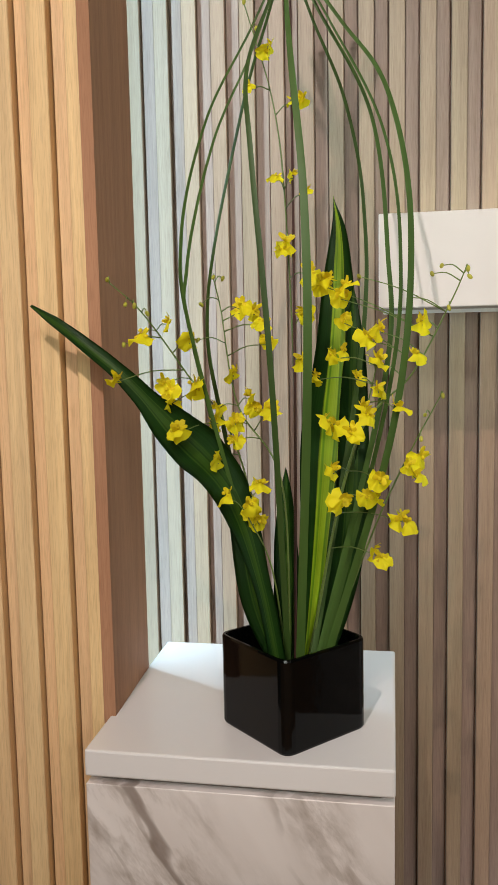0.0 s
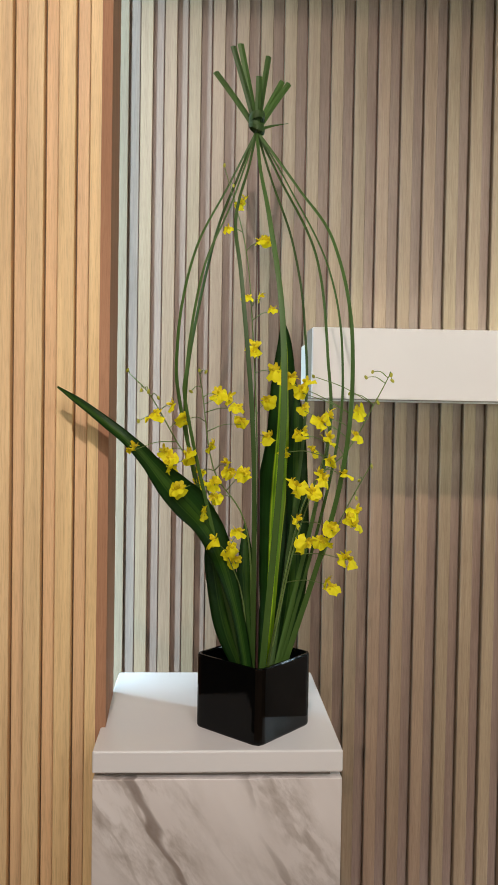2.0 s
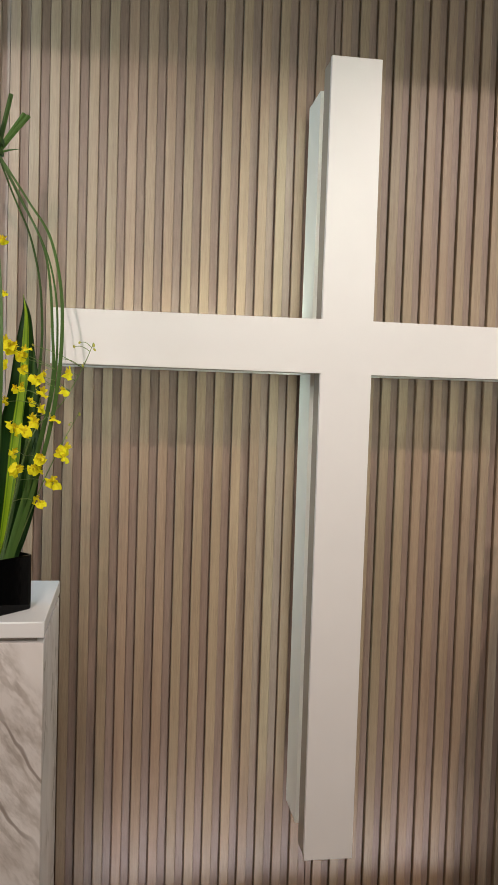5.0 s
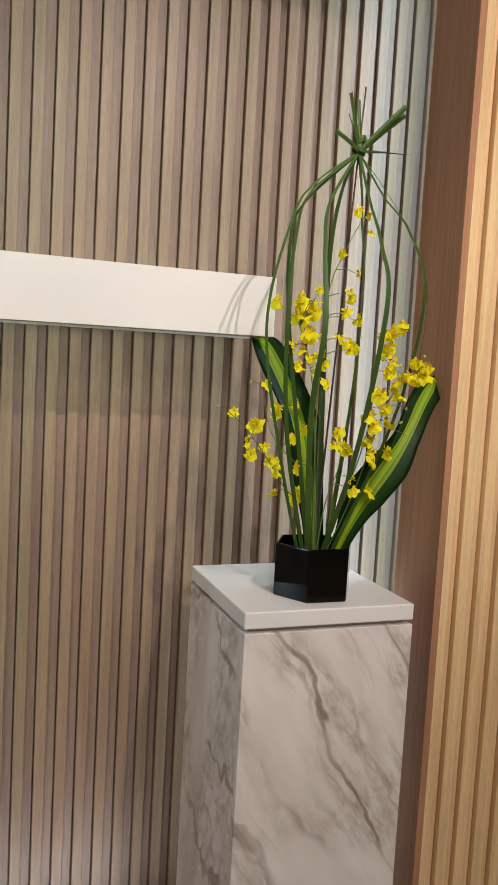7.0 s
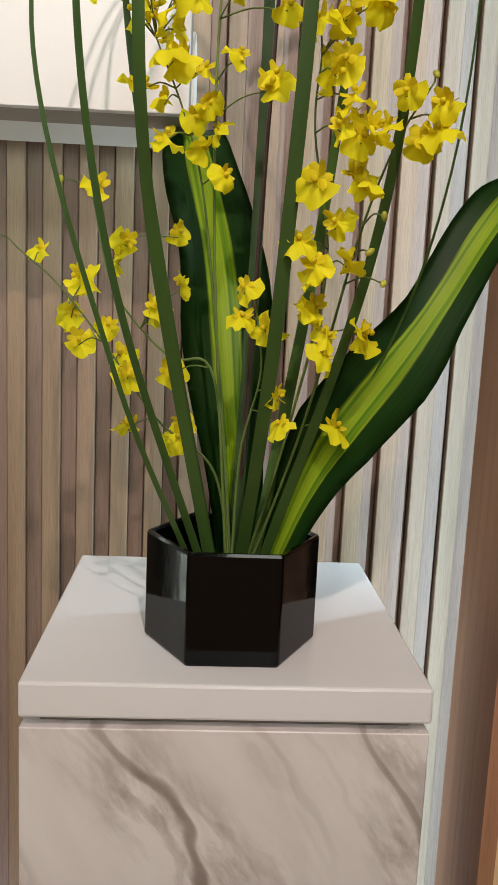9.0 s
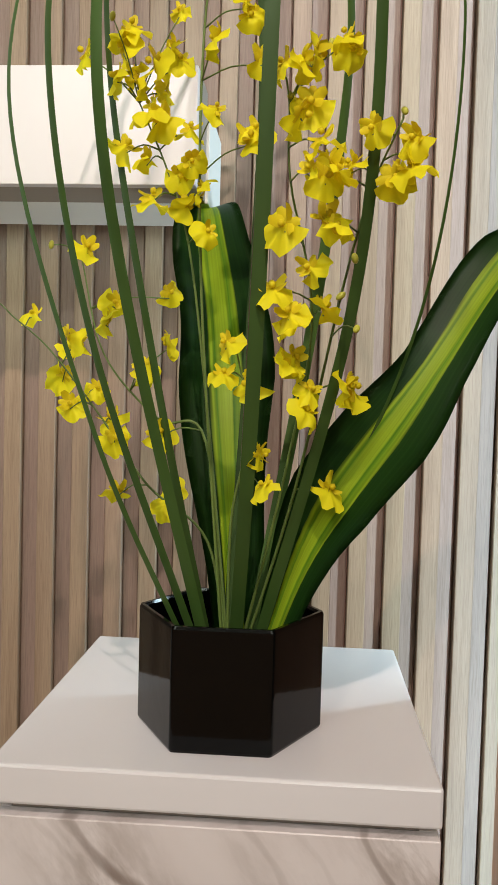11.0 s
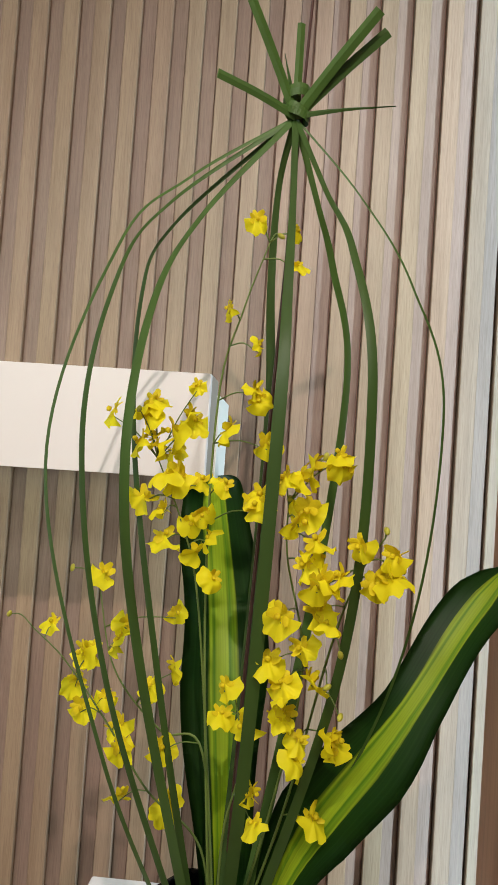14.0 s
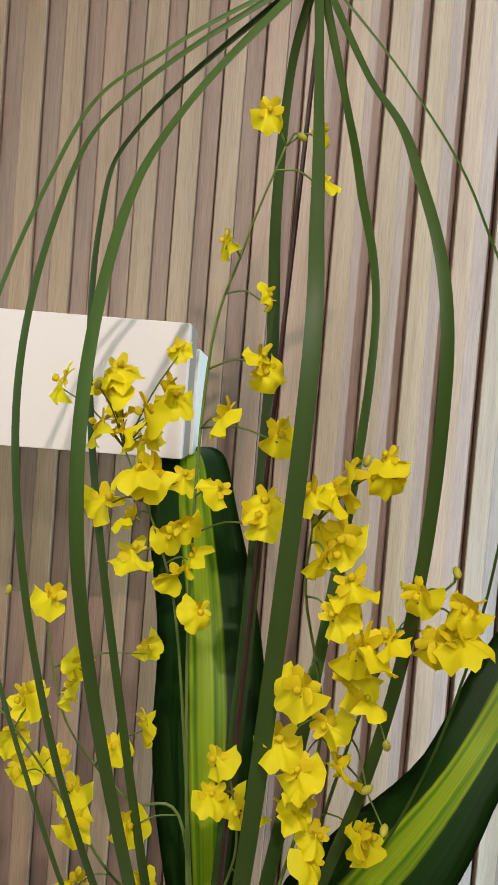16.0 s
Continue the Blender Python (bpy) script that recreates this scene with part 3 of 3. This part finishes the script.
# white-walled side: arrangement in the six-sided vase
bouquet = thing("flower_arrangement", "yellow orchid sprays, striped leaves and tied reeds in a hexagonal vase", "flower arrangement", (0.880, -0.252, 1.068))
bouquet["axis"] = (0.88, -0.28)
reed(bouquet, [(0.817, -0.275, 1.062), (0.755, -0.335, 1.299), (0.685, -0.375, 1.593), (0.737, -0.355, 1.823), (0.800, -0.321, 1.909), (0.907, -0.294, 1.990)], 0.0060)
reed(bouquet, [(0.833, -0.275, 1.062), (0.757, -0.344, 1.372), (0.724, -0.390, 1.619), (0.742, -0.367, 1.791), (0.785, -0.326, 1.882), (0.907, -0.294, 1.990)], 0.0078)
reed(bouquet, [(0.845, -0.275, 1.061), (0.794, -0.380, 1.410), (0.781, -0.450, 1.598), (0.788, -0.412, 1.752), (0.820, -0.348, 1.860), (0.907, -0.294, 1.990)], 0.0100)
reed(bouquet, [(0.850, -0.275, 1.061), (0.807, -0.296, 1.342), (0.760, -0.310, 1.612), (0.754, -0.306, 1.782), (0.783, -0.298, 1.865), (0.907, -0.294, 1.990)], 0.0080)
reed(bouquet, [(0.889, -0.275, 1.061), (0.904, -0.380, 1.337), (0.916, -0.450, 1.649), (0.915, -0.412, 1.777), (0.912, -0.348, 1.883), (0.907, -0.294, 1.990)], 0.0105)
reed(bouquet, [(0.877, -0.275, 1.061), (0.890, -0.230, 1.353), (0.896, -0.200, 1.657), (0.889, -0.224, 1.815), (0.892, -0.260, 1.924), (0.907, -0.294, 1.990)], 0.0110)
reed(bouquet, [(0.920, -0.275, 1.060), (0.987, -0.386, 1.417), (0.996, -0.460, 1.674), (0.973, -0.419, 1.811), (0.945, -0.351, 1.890), (0.907, -0.294, 1.990)], 0.0085)
reed(bouquet, [(0.911, -0.275, 1.060), (0.958, -0.236, 1.440), (0.985, -0.210, 1.717), (0.959, -0.232, 1.844), (0.937, -0.264, 1.906), (0.907, -0.294, 1.990)], 0.0105)
reed(bouquet, [(0.923, -0.275, 1.060), (1.046, -0.314, 1.392), (1.078, -0.340, 1.666), (1.040, -0.329, 1.803), (0.982, -0.309, 1.901), (0.907, -0.294, 1.990)], 0.0034)
knot(bouquet, (0.907, -0.294, 1.995), 0.014)
for tip, w in (((0.855, -0.343, 2.093), 0.011), ((0.989, -0.341, 2.086), 0.012), ((1.000, -0.318, 2.076), 0.012), ((0.825, -0.346, 2.011), 0.011), ((0.906, -0.280, 2.104), 0.009), ((0.889, -0.270, 2.074), 0.008), ((1.012, -0.330, 1.990), 0.008)):
    spike(bouquet, (0.907, -0.298, 1.990), tip, w, w <= 0.008)
part("stick", tube([Vector(p) - bouquet.location for p in ((0.882, -0.245, 1.061), (0.895, -0.265, 1.503), (0.917, -0.288, 2.130))], 6, 0.0026, 0.0018), STICK, bouquet, "thin dark red stick")
leaf(bouquet, [(0.913, -0.270, 1.071), (0.963, -0.296, 1.204), (1.057, -0.305, 1.352), (1.132, -0.275, 1.464), (1.176, -0.247, 1.518)], 0.104, (-0.25, -1, 0.42), 0.22, 0.10, lambda u: float(np.interp(u, (0, 0.15, 0.3, 0.42, 0.52, 0.65, 0.8, 0.9, 1), (0.26, 0.48, 0.86, 0.84, 0.64, 0.62, 0.58, 0.42, 0.02))), "broad dark green leaf with a lime centre stripe")
leaf(bouquet, [(0.884, -0.235, 1.071), (0.872, -0.215, 1.253), (0.851, -0.150, 1.421), (0.821, -0.030, 1.565), (0.803, 0.055, 1.592)], 0.102, (0.15, -1, 0.1), 0.2, 0.08, lambda u: min(1, 0.45 + 1.4 * u) * (1 - max(0, u - 0.6) / 0.4) ** 0.55, "upright dark green leaf with a lime centre stripe")
spray(bouquet, [(0.879, -0.270, 1.103), (0.856, -0.280, 1.299), (0.835, -0.290, 1.467), (0.815, -0.300, 1.540), (0.786, -0.310, 1.607)],
      [(0.854, -0.318, 1.480), (0.848, -0.308, 1.520), (0.833, -0.308, 1.506), (0.733, -0.306, 1.650), (0.823, -0.319, 1.681), (0.781, -0.329, 1.662), (0.774, -0.329, 1.644), (0.821, -0.299, 1.644), (0.802, -0.329, 1.632), (0.768, -0.325, 1.620), (0.786, -0.325, 1.615), (0.808, -0.299, 1.616), (0.810, -0.311, 1.585), (0.833, -0.296, 1.582), (0.775, -0.310, 1.561), (0.795, -0.314, 1.548), (0.825, -0.304, 1.535), (0.796, -0.293, 1.519), (0.837, -0.316, 1.546)],
      [(0.776, -0.380, 1.654)])
spray(bouquet, [(0.869, -0.270, 1.237), (0.846, -0.292, 1.439), (0.846, -0.314, 1.673), (0.868, -0.336, 1.766), (0.892, -0.358, 1.832)],
      [(0.864, -0.367, 1.634), (0.903, -0.355, 1.623), (0.864, -0.354, 1.580), (0.894, -0.340, 1.560), (0.878, -0.373, 1.844), (0.917, -0.345, 1.843), (0.920, -0.347, 1.807), (0.855, -0.354, 1.758), (0.887, -0.367, 1.719), (0.887, -0.341, 1.678)],
      [(0.903, -0.358, 1.839)])
spray(bouquet, [(0.873, -0.270, 1.102), (0.856, -0.270, 1.189), (0.794, -0.270, 1.244), (0.743, -0.270, 1.314), (0.692, -0.270, 1.377), (0.651, -0.270, 1.412)],
      [(0.669, -0.251, 1.408), (0.719, -0.261, 1.381), (0.701, -0.256, 1.346), (0.740, -0.265, 1.334), (0.709, -0.256, 1.318), (0.755, -0.263, 1.304), (0.763, -0.286, 1.287), (0.764, -0.274, 1.232), (0.818, -0.266, 1.234)],
      [(0.624, -0.270, 1.424)])
spray(bouquet, [(0.875, -0.270, 1.102), (0.852, -0.271, 1.289), (0.804, -0.272, 1.311), (0.748, -0.274, 1.374), (0.724, -0.275, 1.467)],
      [(0.760, -0.279, 1.419), (0.754, -0.283, 1.400), (0.730, -0.278, 1.472), (0.816, -0.293, 1.380), (0.790, -0.290, 1.357), (0.807, -0.290, 1.293), (0.810, -0.260, 1.432)],
      [(0.693, -0.275, 1.481)])
spray(bouquet, [(0.876, -0.270, 1.102), (0.881, -0.293, 1.214), (0.897, -0.317, 1.303), (0.885, -0.340, 1.382)],
      [(0.876, -0.343, 1.377), (0.875, -0.343, 1.349), (0.898, -0.348, 1.341), (0.912, -0.355, 1.278), (0.915, -0.358, 1.251)],
      [])
spray(bouquet, [(0.894, -0.270, 1.115), (0.930, -0.305, 1.253), (0.953, -0.340, 1.405), (0.931, -0.375, 1.518), (0.929, -0.410, 1.572)],
      [(0.919, -0.399, 1.418), (0.949, -0.408, 1.434), (0.933, -0.399, 1.399), (0.962, -0.399, 1.403), (0.931, -0.371, 1.358), (0.929, -0.428, 1.465), (0.948, -0.418, 1.511), (0.956, -0.422, 1.534), (0.940, -0.425, 1.552), (0.924, -0.427, 1.589), (0.951, -0.418, 1.601), (0.973, -0.418, 1.615)],
      [(0.930, -0.410, 1.577), (0.961, -0.410, 1.618)])
spray(bouquet, [(0.900, -0.270, 1.116), (0.942, -0.312, 1.249), (0.978, -0.355, 1.428), (0.998, -0.397, 1.507), (1.017, -0.440, 1.549)],
      [(0.954, -0.364, 1.336), (0.948, -0.364, 1.318), (0.990, -0.367, 1.338), (0.974, -0.319, 1.245), (0.959, -0.448, 1.497), (0.961, -0.423, 1.471), (0.979, -0.447, 1.506), (0.994, -0.446, 1.535), (1.012, -0.430, 1.501), (1.028, -0.434, 1.518)],
      [(1.018, -0.440, 1.555), (0.984, -0.440, 1.443), (0.987, -0.440, 1.389), (0.974, -0.440, 1.414)])

# arrangement in the square vase
bouquet = thing("flower_arrangement", "yellow orchid sprays, dark leaves and tied reeds in a square vase", "flower arrangement", (-0.827, -0.275, 1.078))
bouquet["axis"] = (-0.83, -0.3)
reed(bouquet, [(-0.845, -0.300, 1.063), (-0.953, -0.278, 1.521), (-0.968, -0.283, 1.678), (-0.941, -0.234, 1.842), (-0.882, -0.198, 1.971), (-0.831, -0.184, 2.077)], 0.0058)
reed(bouquet, [(-0.840, -0.300, 1.063), (-0.943, -0.318, 1.523), (-0.950, -0.327, 1.635), (-0.925, -0.263, 1.806), (-0.876, -0.224, 1.934), (-0.831, -0.184, 2.077)], 0.0051)
reed(bouquet, [(-0.838, -0.300, 1.063), (-0.932, -0.204, 1.416), (-0.955, -0.186, 1.602), (-0.909, -0.141, 1.871), (-0.862, -0.162, 2.002), (-0.831, -0.184, 2.077)], 0.0070)
reed(bouquet, [(-0.830, -0.300, 1.063), (-0.837, -0.356, 1.486), (-0.860, -0.344, 1.765), (-0.871, -0.298, 1.886), (-0.846, -0.236, 1.999), (-0.831, -0.184, 2.077)], 0.0064)
reed(bouquet, [(-0.805, -0.300, 1.063), (-0.791, -0.364, 1.486), (-0.793, -0.362, 1.707), (-0.813, -0.306, 1.885), (-0.826, -0.241, 1.988), (-0.831, -0.184, 2.077)], 0.0090)
reed(bouquet, [(-0.781, -0.300, 1.063), (-0.732, -0.175, 1.520), (-0.729, -0.128, 1.735), (-0.755, -0.132, 1.884), (-0.799, -0.160, 1.992), (-0.831, -0.184, 2.077)], 0.0064)
reed(bouquet, [(-0.772, -0.300, 1.063), (-0.698, -0.237, 1.481), (-0.694, -0.208, 1.664), (-0.717, -0.189, 1.851), (-0.789, -0.184, 1.995), (-0.831, -0.184, 2.077)], 0.0070)
reed(bouquet, [(-0.762, -0.300, 1.063), (-0.693, -0.287, 1.464), (-0.677, -0.269, 1.660), (-0.701, -0.238, 1.821), (-0.771, -0.208, 1.969), (-0.831, -0.184, 2.077)], 0.0051)
reed(bouquet, [(-0.754, -0.300, 1.063), (-0.686, -0.317, 1.427), (-0.664, -0.296, 1.677), (-0.693, -0.256, 1.858), (-0.756, -0.220, 1.965), (-0.831, -0.184, 2.077)], 0.0083)
knot(bouquet, (-0.831, -0.185, 2.083), 0.014)
for tip, w in (((-0.908, -0.146, 2.198), 0.012), ((-0.877, -0.187, 2.229), 0.011), ((-0.863, -0.176, 2.239), 0.012), ((-0.808, -0.141, 2.233), 0.011), ((-0.767, -0.127, 2.189), 0.011), ((-0.779, -0.116, 2.197), 0.011), ((-0.829, -0.200, 2.171), 0.011), ((-0.774, -0.200, 2.087), 0.008)):
    spike(bouquet, (-0.831, -0.188, 2.077), tip, w, w <= 0.008)
part("stick", tube([Vector(p) - bouquet.location for p in ((-0.821, -0.280, 1.073), (-0.821, -0.242, 1.498), (-0.828, -0.180, 2.077))], 6, 0.0026, 0.0018), STICK, bouquet, "thin dark red stick")
leaf(bouquet, [(-0.836, -0.320, 1.073), (-0.862, -0.320, 1.217), (-0.903, -0.311, 1.336), (-0.969, -0.326, 1.416), (-1.031, -0.340, 1.491), (-1.094, -0.335, 1.540), (-1.166, -0.332, 1.592)], 0.092, [(0.6, -1, 0.1), (0.7, -0.9, 0.3), (0.55, -0.8, 0.55), (0.2, -0.9, 0.2), (-0.2, -0.9, 0.9), (0.3, -0.5, 0.9)], 0.30, 0.05, lambda u: float(np.interp(u, (0, 0.17, 0.33, 0.45, 0.53, 0.60, 0.70, 0.85, 0.93, 1), (0.25, 0.30, 0.60, 0.80, 0.60, 0.34, 0.24, 0.22, 0.2, 0.06))), "arching twisted dark green leaf with a lime centre stripe", LEAF_DARK)
leaf(bouquet, [(-0.806, -0.270, 1.073), (-0.788, -0.207, 1.268), (-0.776, -0.163, 1.427), (-0.767, -0.130, 1.581), (-0.766, -0.119, 1.692), (-0.775, -0.115, 1.756)], 0.088, [(0.35, -1, 0), (0.2, -1, 0), (0.1, -1, 0), (-0.5, -0.8, 0)], 0.25, 0.08, lambda u: min(1, 0.45 + 1.4 * u) * (1 - max(0, u - 0.42) / 0.58) ** 1.15, "upright dark green leaf with a lime centre stripe")
leaf(bouquet, [(-0.836, -0.290, 1.073), (-0.875, -0.276, 1.180), (-0.896, -0.254, 1.287), (-0.903, -0.237, 1.366)], 0.045, (-0.3, -1, 0.1), 0.25, 0.05, None, "short dark green leaf", LEAF_DARK)
leaf(bouquet, [(-0.826, -0.270, 1.073), (-0.836, -0.232, 1.200), (-0.842, -0.193, 1.356)], 0.042, (-0.2, -1, 0.1), 0.25, 0.05, None, "short dark green leaf", LEAF_DARK)
leaf(bouquet, [(-0.791, -0.260, 1.073), (-0.755, -0.219, 1.219), (-0.743, -0.165, 1.448), (-0.745, -0.134, 1.622)], 0.050, (0.3, -1, 0.1), 0.25, 0.05, None, "narrow dark green leaf", LEAF_DARK)
spray(bouquet, [(-0.844, -0.270, 1.118), (-0.900, -0.252, 1.381), (-0.967, -0.290, 1.502), (-1.010, -0.337, 1.579), (-1.044, -0.360, 1.616)],
      [(-0.954, -0.305, 1.537), (-0.974, -0.340, 1.560), (-1.000, -0.371, 1.544), (-1.033, -0.377, 1.490), (-0.975, -0.327, 1.459), (-0.985, -0.327, 1.480), (-0.960, -0.352, 1.422), (-0.946, -0.308, 1.476), (-0.917, -0.317, 1.377)],
      [(-1.047, -0.360, 1.620), (-1.024, -0.360, 1.588), (-0.996, -0.357, 1.576), (-1.028, -0.360, 1.537), (-1.012, -0.360, 1.586)])
spray(bouquet, [(-0.829, -0.270, 1.118), (-0.840, -0.251, 1.340), (-0.901, -0.249, 1.450), (-0.923, -0.245, 1.581), (-0.930, -0.259, 1.626)],
      [(-0.875, -0.246, 1.576), (-0.860, -0.261, 1.559), (-0.855, -0.267, 1.534), (-0.896, -0.246, 1.584), (-0.905, -0.256, 1.491), (-0.880, -0.271, 1.460), (-0.873, -0.270, 1.443), (-0.848, -0.280, 1.443), (-0.901, -0.272, 1.425), (-0.929, -0.272, 1.445), (-0.901, -0.286, 1.399), (-0.932, -0.272, 1.421)],
      [(-0.930, -0.259, 1.628), (-0.918, -0.254, 1.626), (-0.944, -0.276, 1.590), (-0.948, -0.286, 1.542)])
spray(bouquet, [(-0.837, -0.270, 1.118), (-0.849, -0.298, 1.230), (-0.878, -0.330, 1.314)],
      [(-0.902, -0.337, 1.332), (-0.873, -0.332, 1.319), (-0.862, -0.318, 1.295), (-0.859, -0.323, 1.346)],
      [])
spray(bouquet, [(-0.819, -0.270, 1.118), (-0.822, -0.237, 1.430), (-0.835, -0.210, 1.724), (-0.851, -0.205, 1.868), (-0.890, -0.201, 2.005)],
      [(-0.853, -0.210, 1.937), (-0.882, -0.222, 1.881), (-0.821, -0.207, 1.865), (-0.844, -0.229, 1.758), (-0.821, -0.233, 1.759), (-0.801, -0.253, 1.734), (-0.831, -0.234, 1.670), (-0.797, -0.264, 1.624), (-0.808, -0.247, 1.571), (-0.806, -0.281, 1.507)],
      [(-0.890, -0.201, 2.007), (-0.873, -0.206, 1.969)])
spray(bouquet, [(-0.794, -0.270, 1.118), (-0.740, -0.250, 1.390), (-0.661, -0.258, 1.492), (-0.614, -0.267, 1.581), (-0.595, -0.284, 1.625)],
      [(-0.774, -0.305, 1.607), (-0.752, -0.305, 1.590), (-0.748, -0.308, 1.559), (-0.703, -0.305, 1.547), (-0.718, -0.305, 1.537), (-0.659, -0.312, 1.512), (-0.649, -0.284, 1.555), (-0.704, -0.310, 1.507)],
      [(-0.592, -0.284, 1.625), (-0.625, -0.283, 1.630), (-0.637, -0.285, 1.620), (-0.616, -0.291, 1.576), (-0.590, -0.285, 1.615), (-0.666, -0.289, 1.591), (-0.730, -0.285, 1.620)])
spray(bouquet, [(-0.789, -0.270, 1.118), (-0.761, -0.278, 1.305), (-0.724, -0.294, 1.435), (-0.707, -0.321, 1.504)],
      [(-0.732, -0.305, 1.484), (-0.704, -0.334, 1.470), (-0.717, -0.344, 1.437), (-0.738, -0.351, 1.416), (-0.782, -0.335, 1.488), (-0.761, -0.341, 1.514), (-0.770, -0.341, 1.429), (-0.761, -0.348, 1.369), (-0.702, -0.353, 1.358), (-0.719, -0.332, 1.332), (-0.755, -0.364, 1.330), (-0.675, -0.340, 1.307), (-0.709, -0.354, 1.267), (-0.680, -0.318, 1.447)],
      [])
spray(bouquet, [(-0.759, -0.270, 1.123), (-0.711, -0.264, 1.283), (-0.661, -0.268, 1.393), (-0.625, -0.277, 1.463)],
      [(-0.650, -0.291, 1.378), (-0.657, -0.308, 1.357)],
      [(-0.650, -0.286, 1.407), (-0.622, -0.277, 1.463), (-0.645, -0.281, 1.438)])

# ---- slats, last ----
fill_me = slat_mesh("slat", PITCH - RIB - JOINT, 0.008, ZF + 0.004, ZC - 0.004, NICHE_DEEP)
rib_me = slat_mesh("slat", RIB, DEEP + 0.008, ZF + 0.004, ZC - 0.004, NICHE)
for x in RIBS:
    s = new("slat", rib_me)
    s.parent = wall
    s.location = (x, YW, 0)
    s = new("groove_strip", fill_me)
    s.parent = wall
    s.location = (x + RIB, YW + DEEP, 0)
s = new("groove_strip", slat_mesh("slat", 0.0179, 0.008, ZF + 0.004, ZC - 0.004, NICHE_DEEP))
s.parent = wall
s.location = (0.0726, YW + DEEP, 0)
honey_fill = slat_mesh("slat", 0.0535 - 0.0285 - 0.005, 0.010, ZF + 0.004, ZC - 0.004, HONEY_DEEP)
honey_me = slat_mesh("slat", 0.0285, HDEEP + 0.010, ZF + 0.004, ZC - 0.004, HONEY)
for k in range(38):
    s = new("slat", honey_me)
    s.parent = left_side
    s.location = (LX - 0.003 - 0.0285 - k * 0.0535, -0.285, 0)
    s = new("slat", honey_me)
    s.parent = right_side
    s.location = (RX + 0.004 + k * 0.0535, -0.34, 0)
    s = new("groove_strip", honey_fill)
    s.parent = left_side
    s.location = (LX - 0.003 - 0.0510 - k * 0.0535, -0.285 + HDEEP, 0)
    s = new("groove_strip", honey_fill)
    s.parent = right_side
    s.location = (RX + 0.004 + 0.031 + k * 0.0535, -0.34 + HDEEP, 0)

# low dark strip along the slats: shade at the wall's foot as colour
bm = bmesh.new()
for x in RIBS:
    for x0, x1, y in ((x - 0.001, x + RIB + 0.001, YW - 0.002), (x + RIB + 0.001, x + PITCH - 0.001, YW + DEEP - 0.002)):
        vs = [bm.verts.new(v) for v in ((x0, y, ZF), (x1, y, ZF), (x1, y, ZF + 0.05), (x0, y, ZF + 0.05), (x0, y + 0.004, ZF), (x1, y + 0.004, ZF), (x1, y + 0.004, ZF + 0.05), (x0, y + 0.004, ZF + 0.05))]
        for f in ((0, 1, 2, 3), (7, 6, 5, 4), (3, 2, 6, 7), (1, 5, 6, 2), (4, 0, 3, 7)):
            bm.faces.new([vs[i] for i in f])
tagged(part("baseboard", bm, DARK_BROWN), "dark brown strip put in for the shade at the foot of the slats", "baseboard", kind="structure")
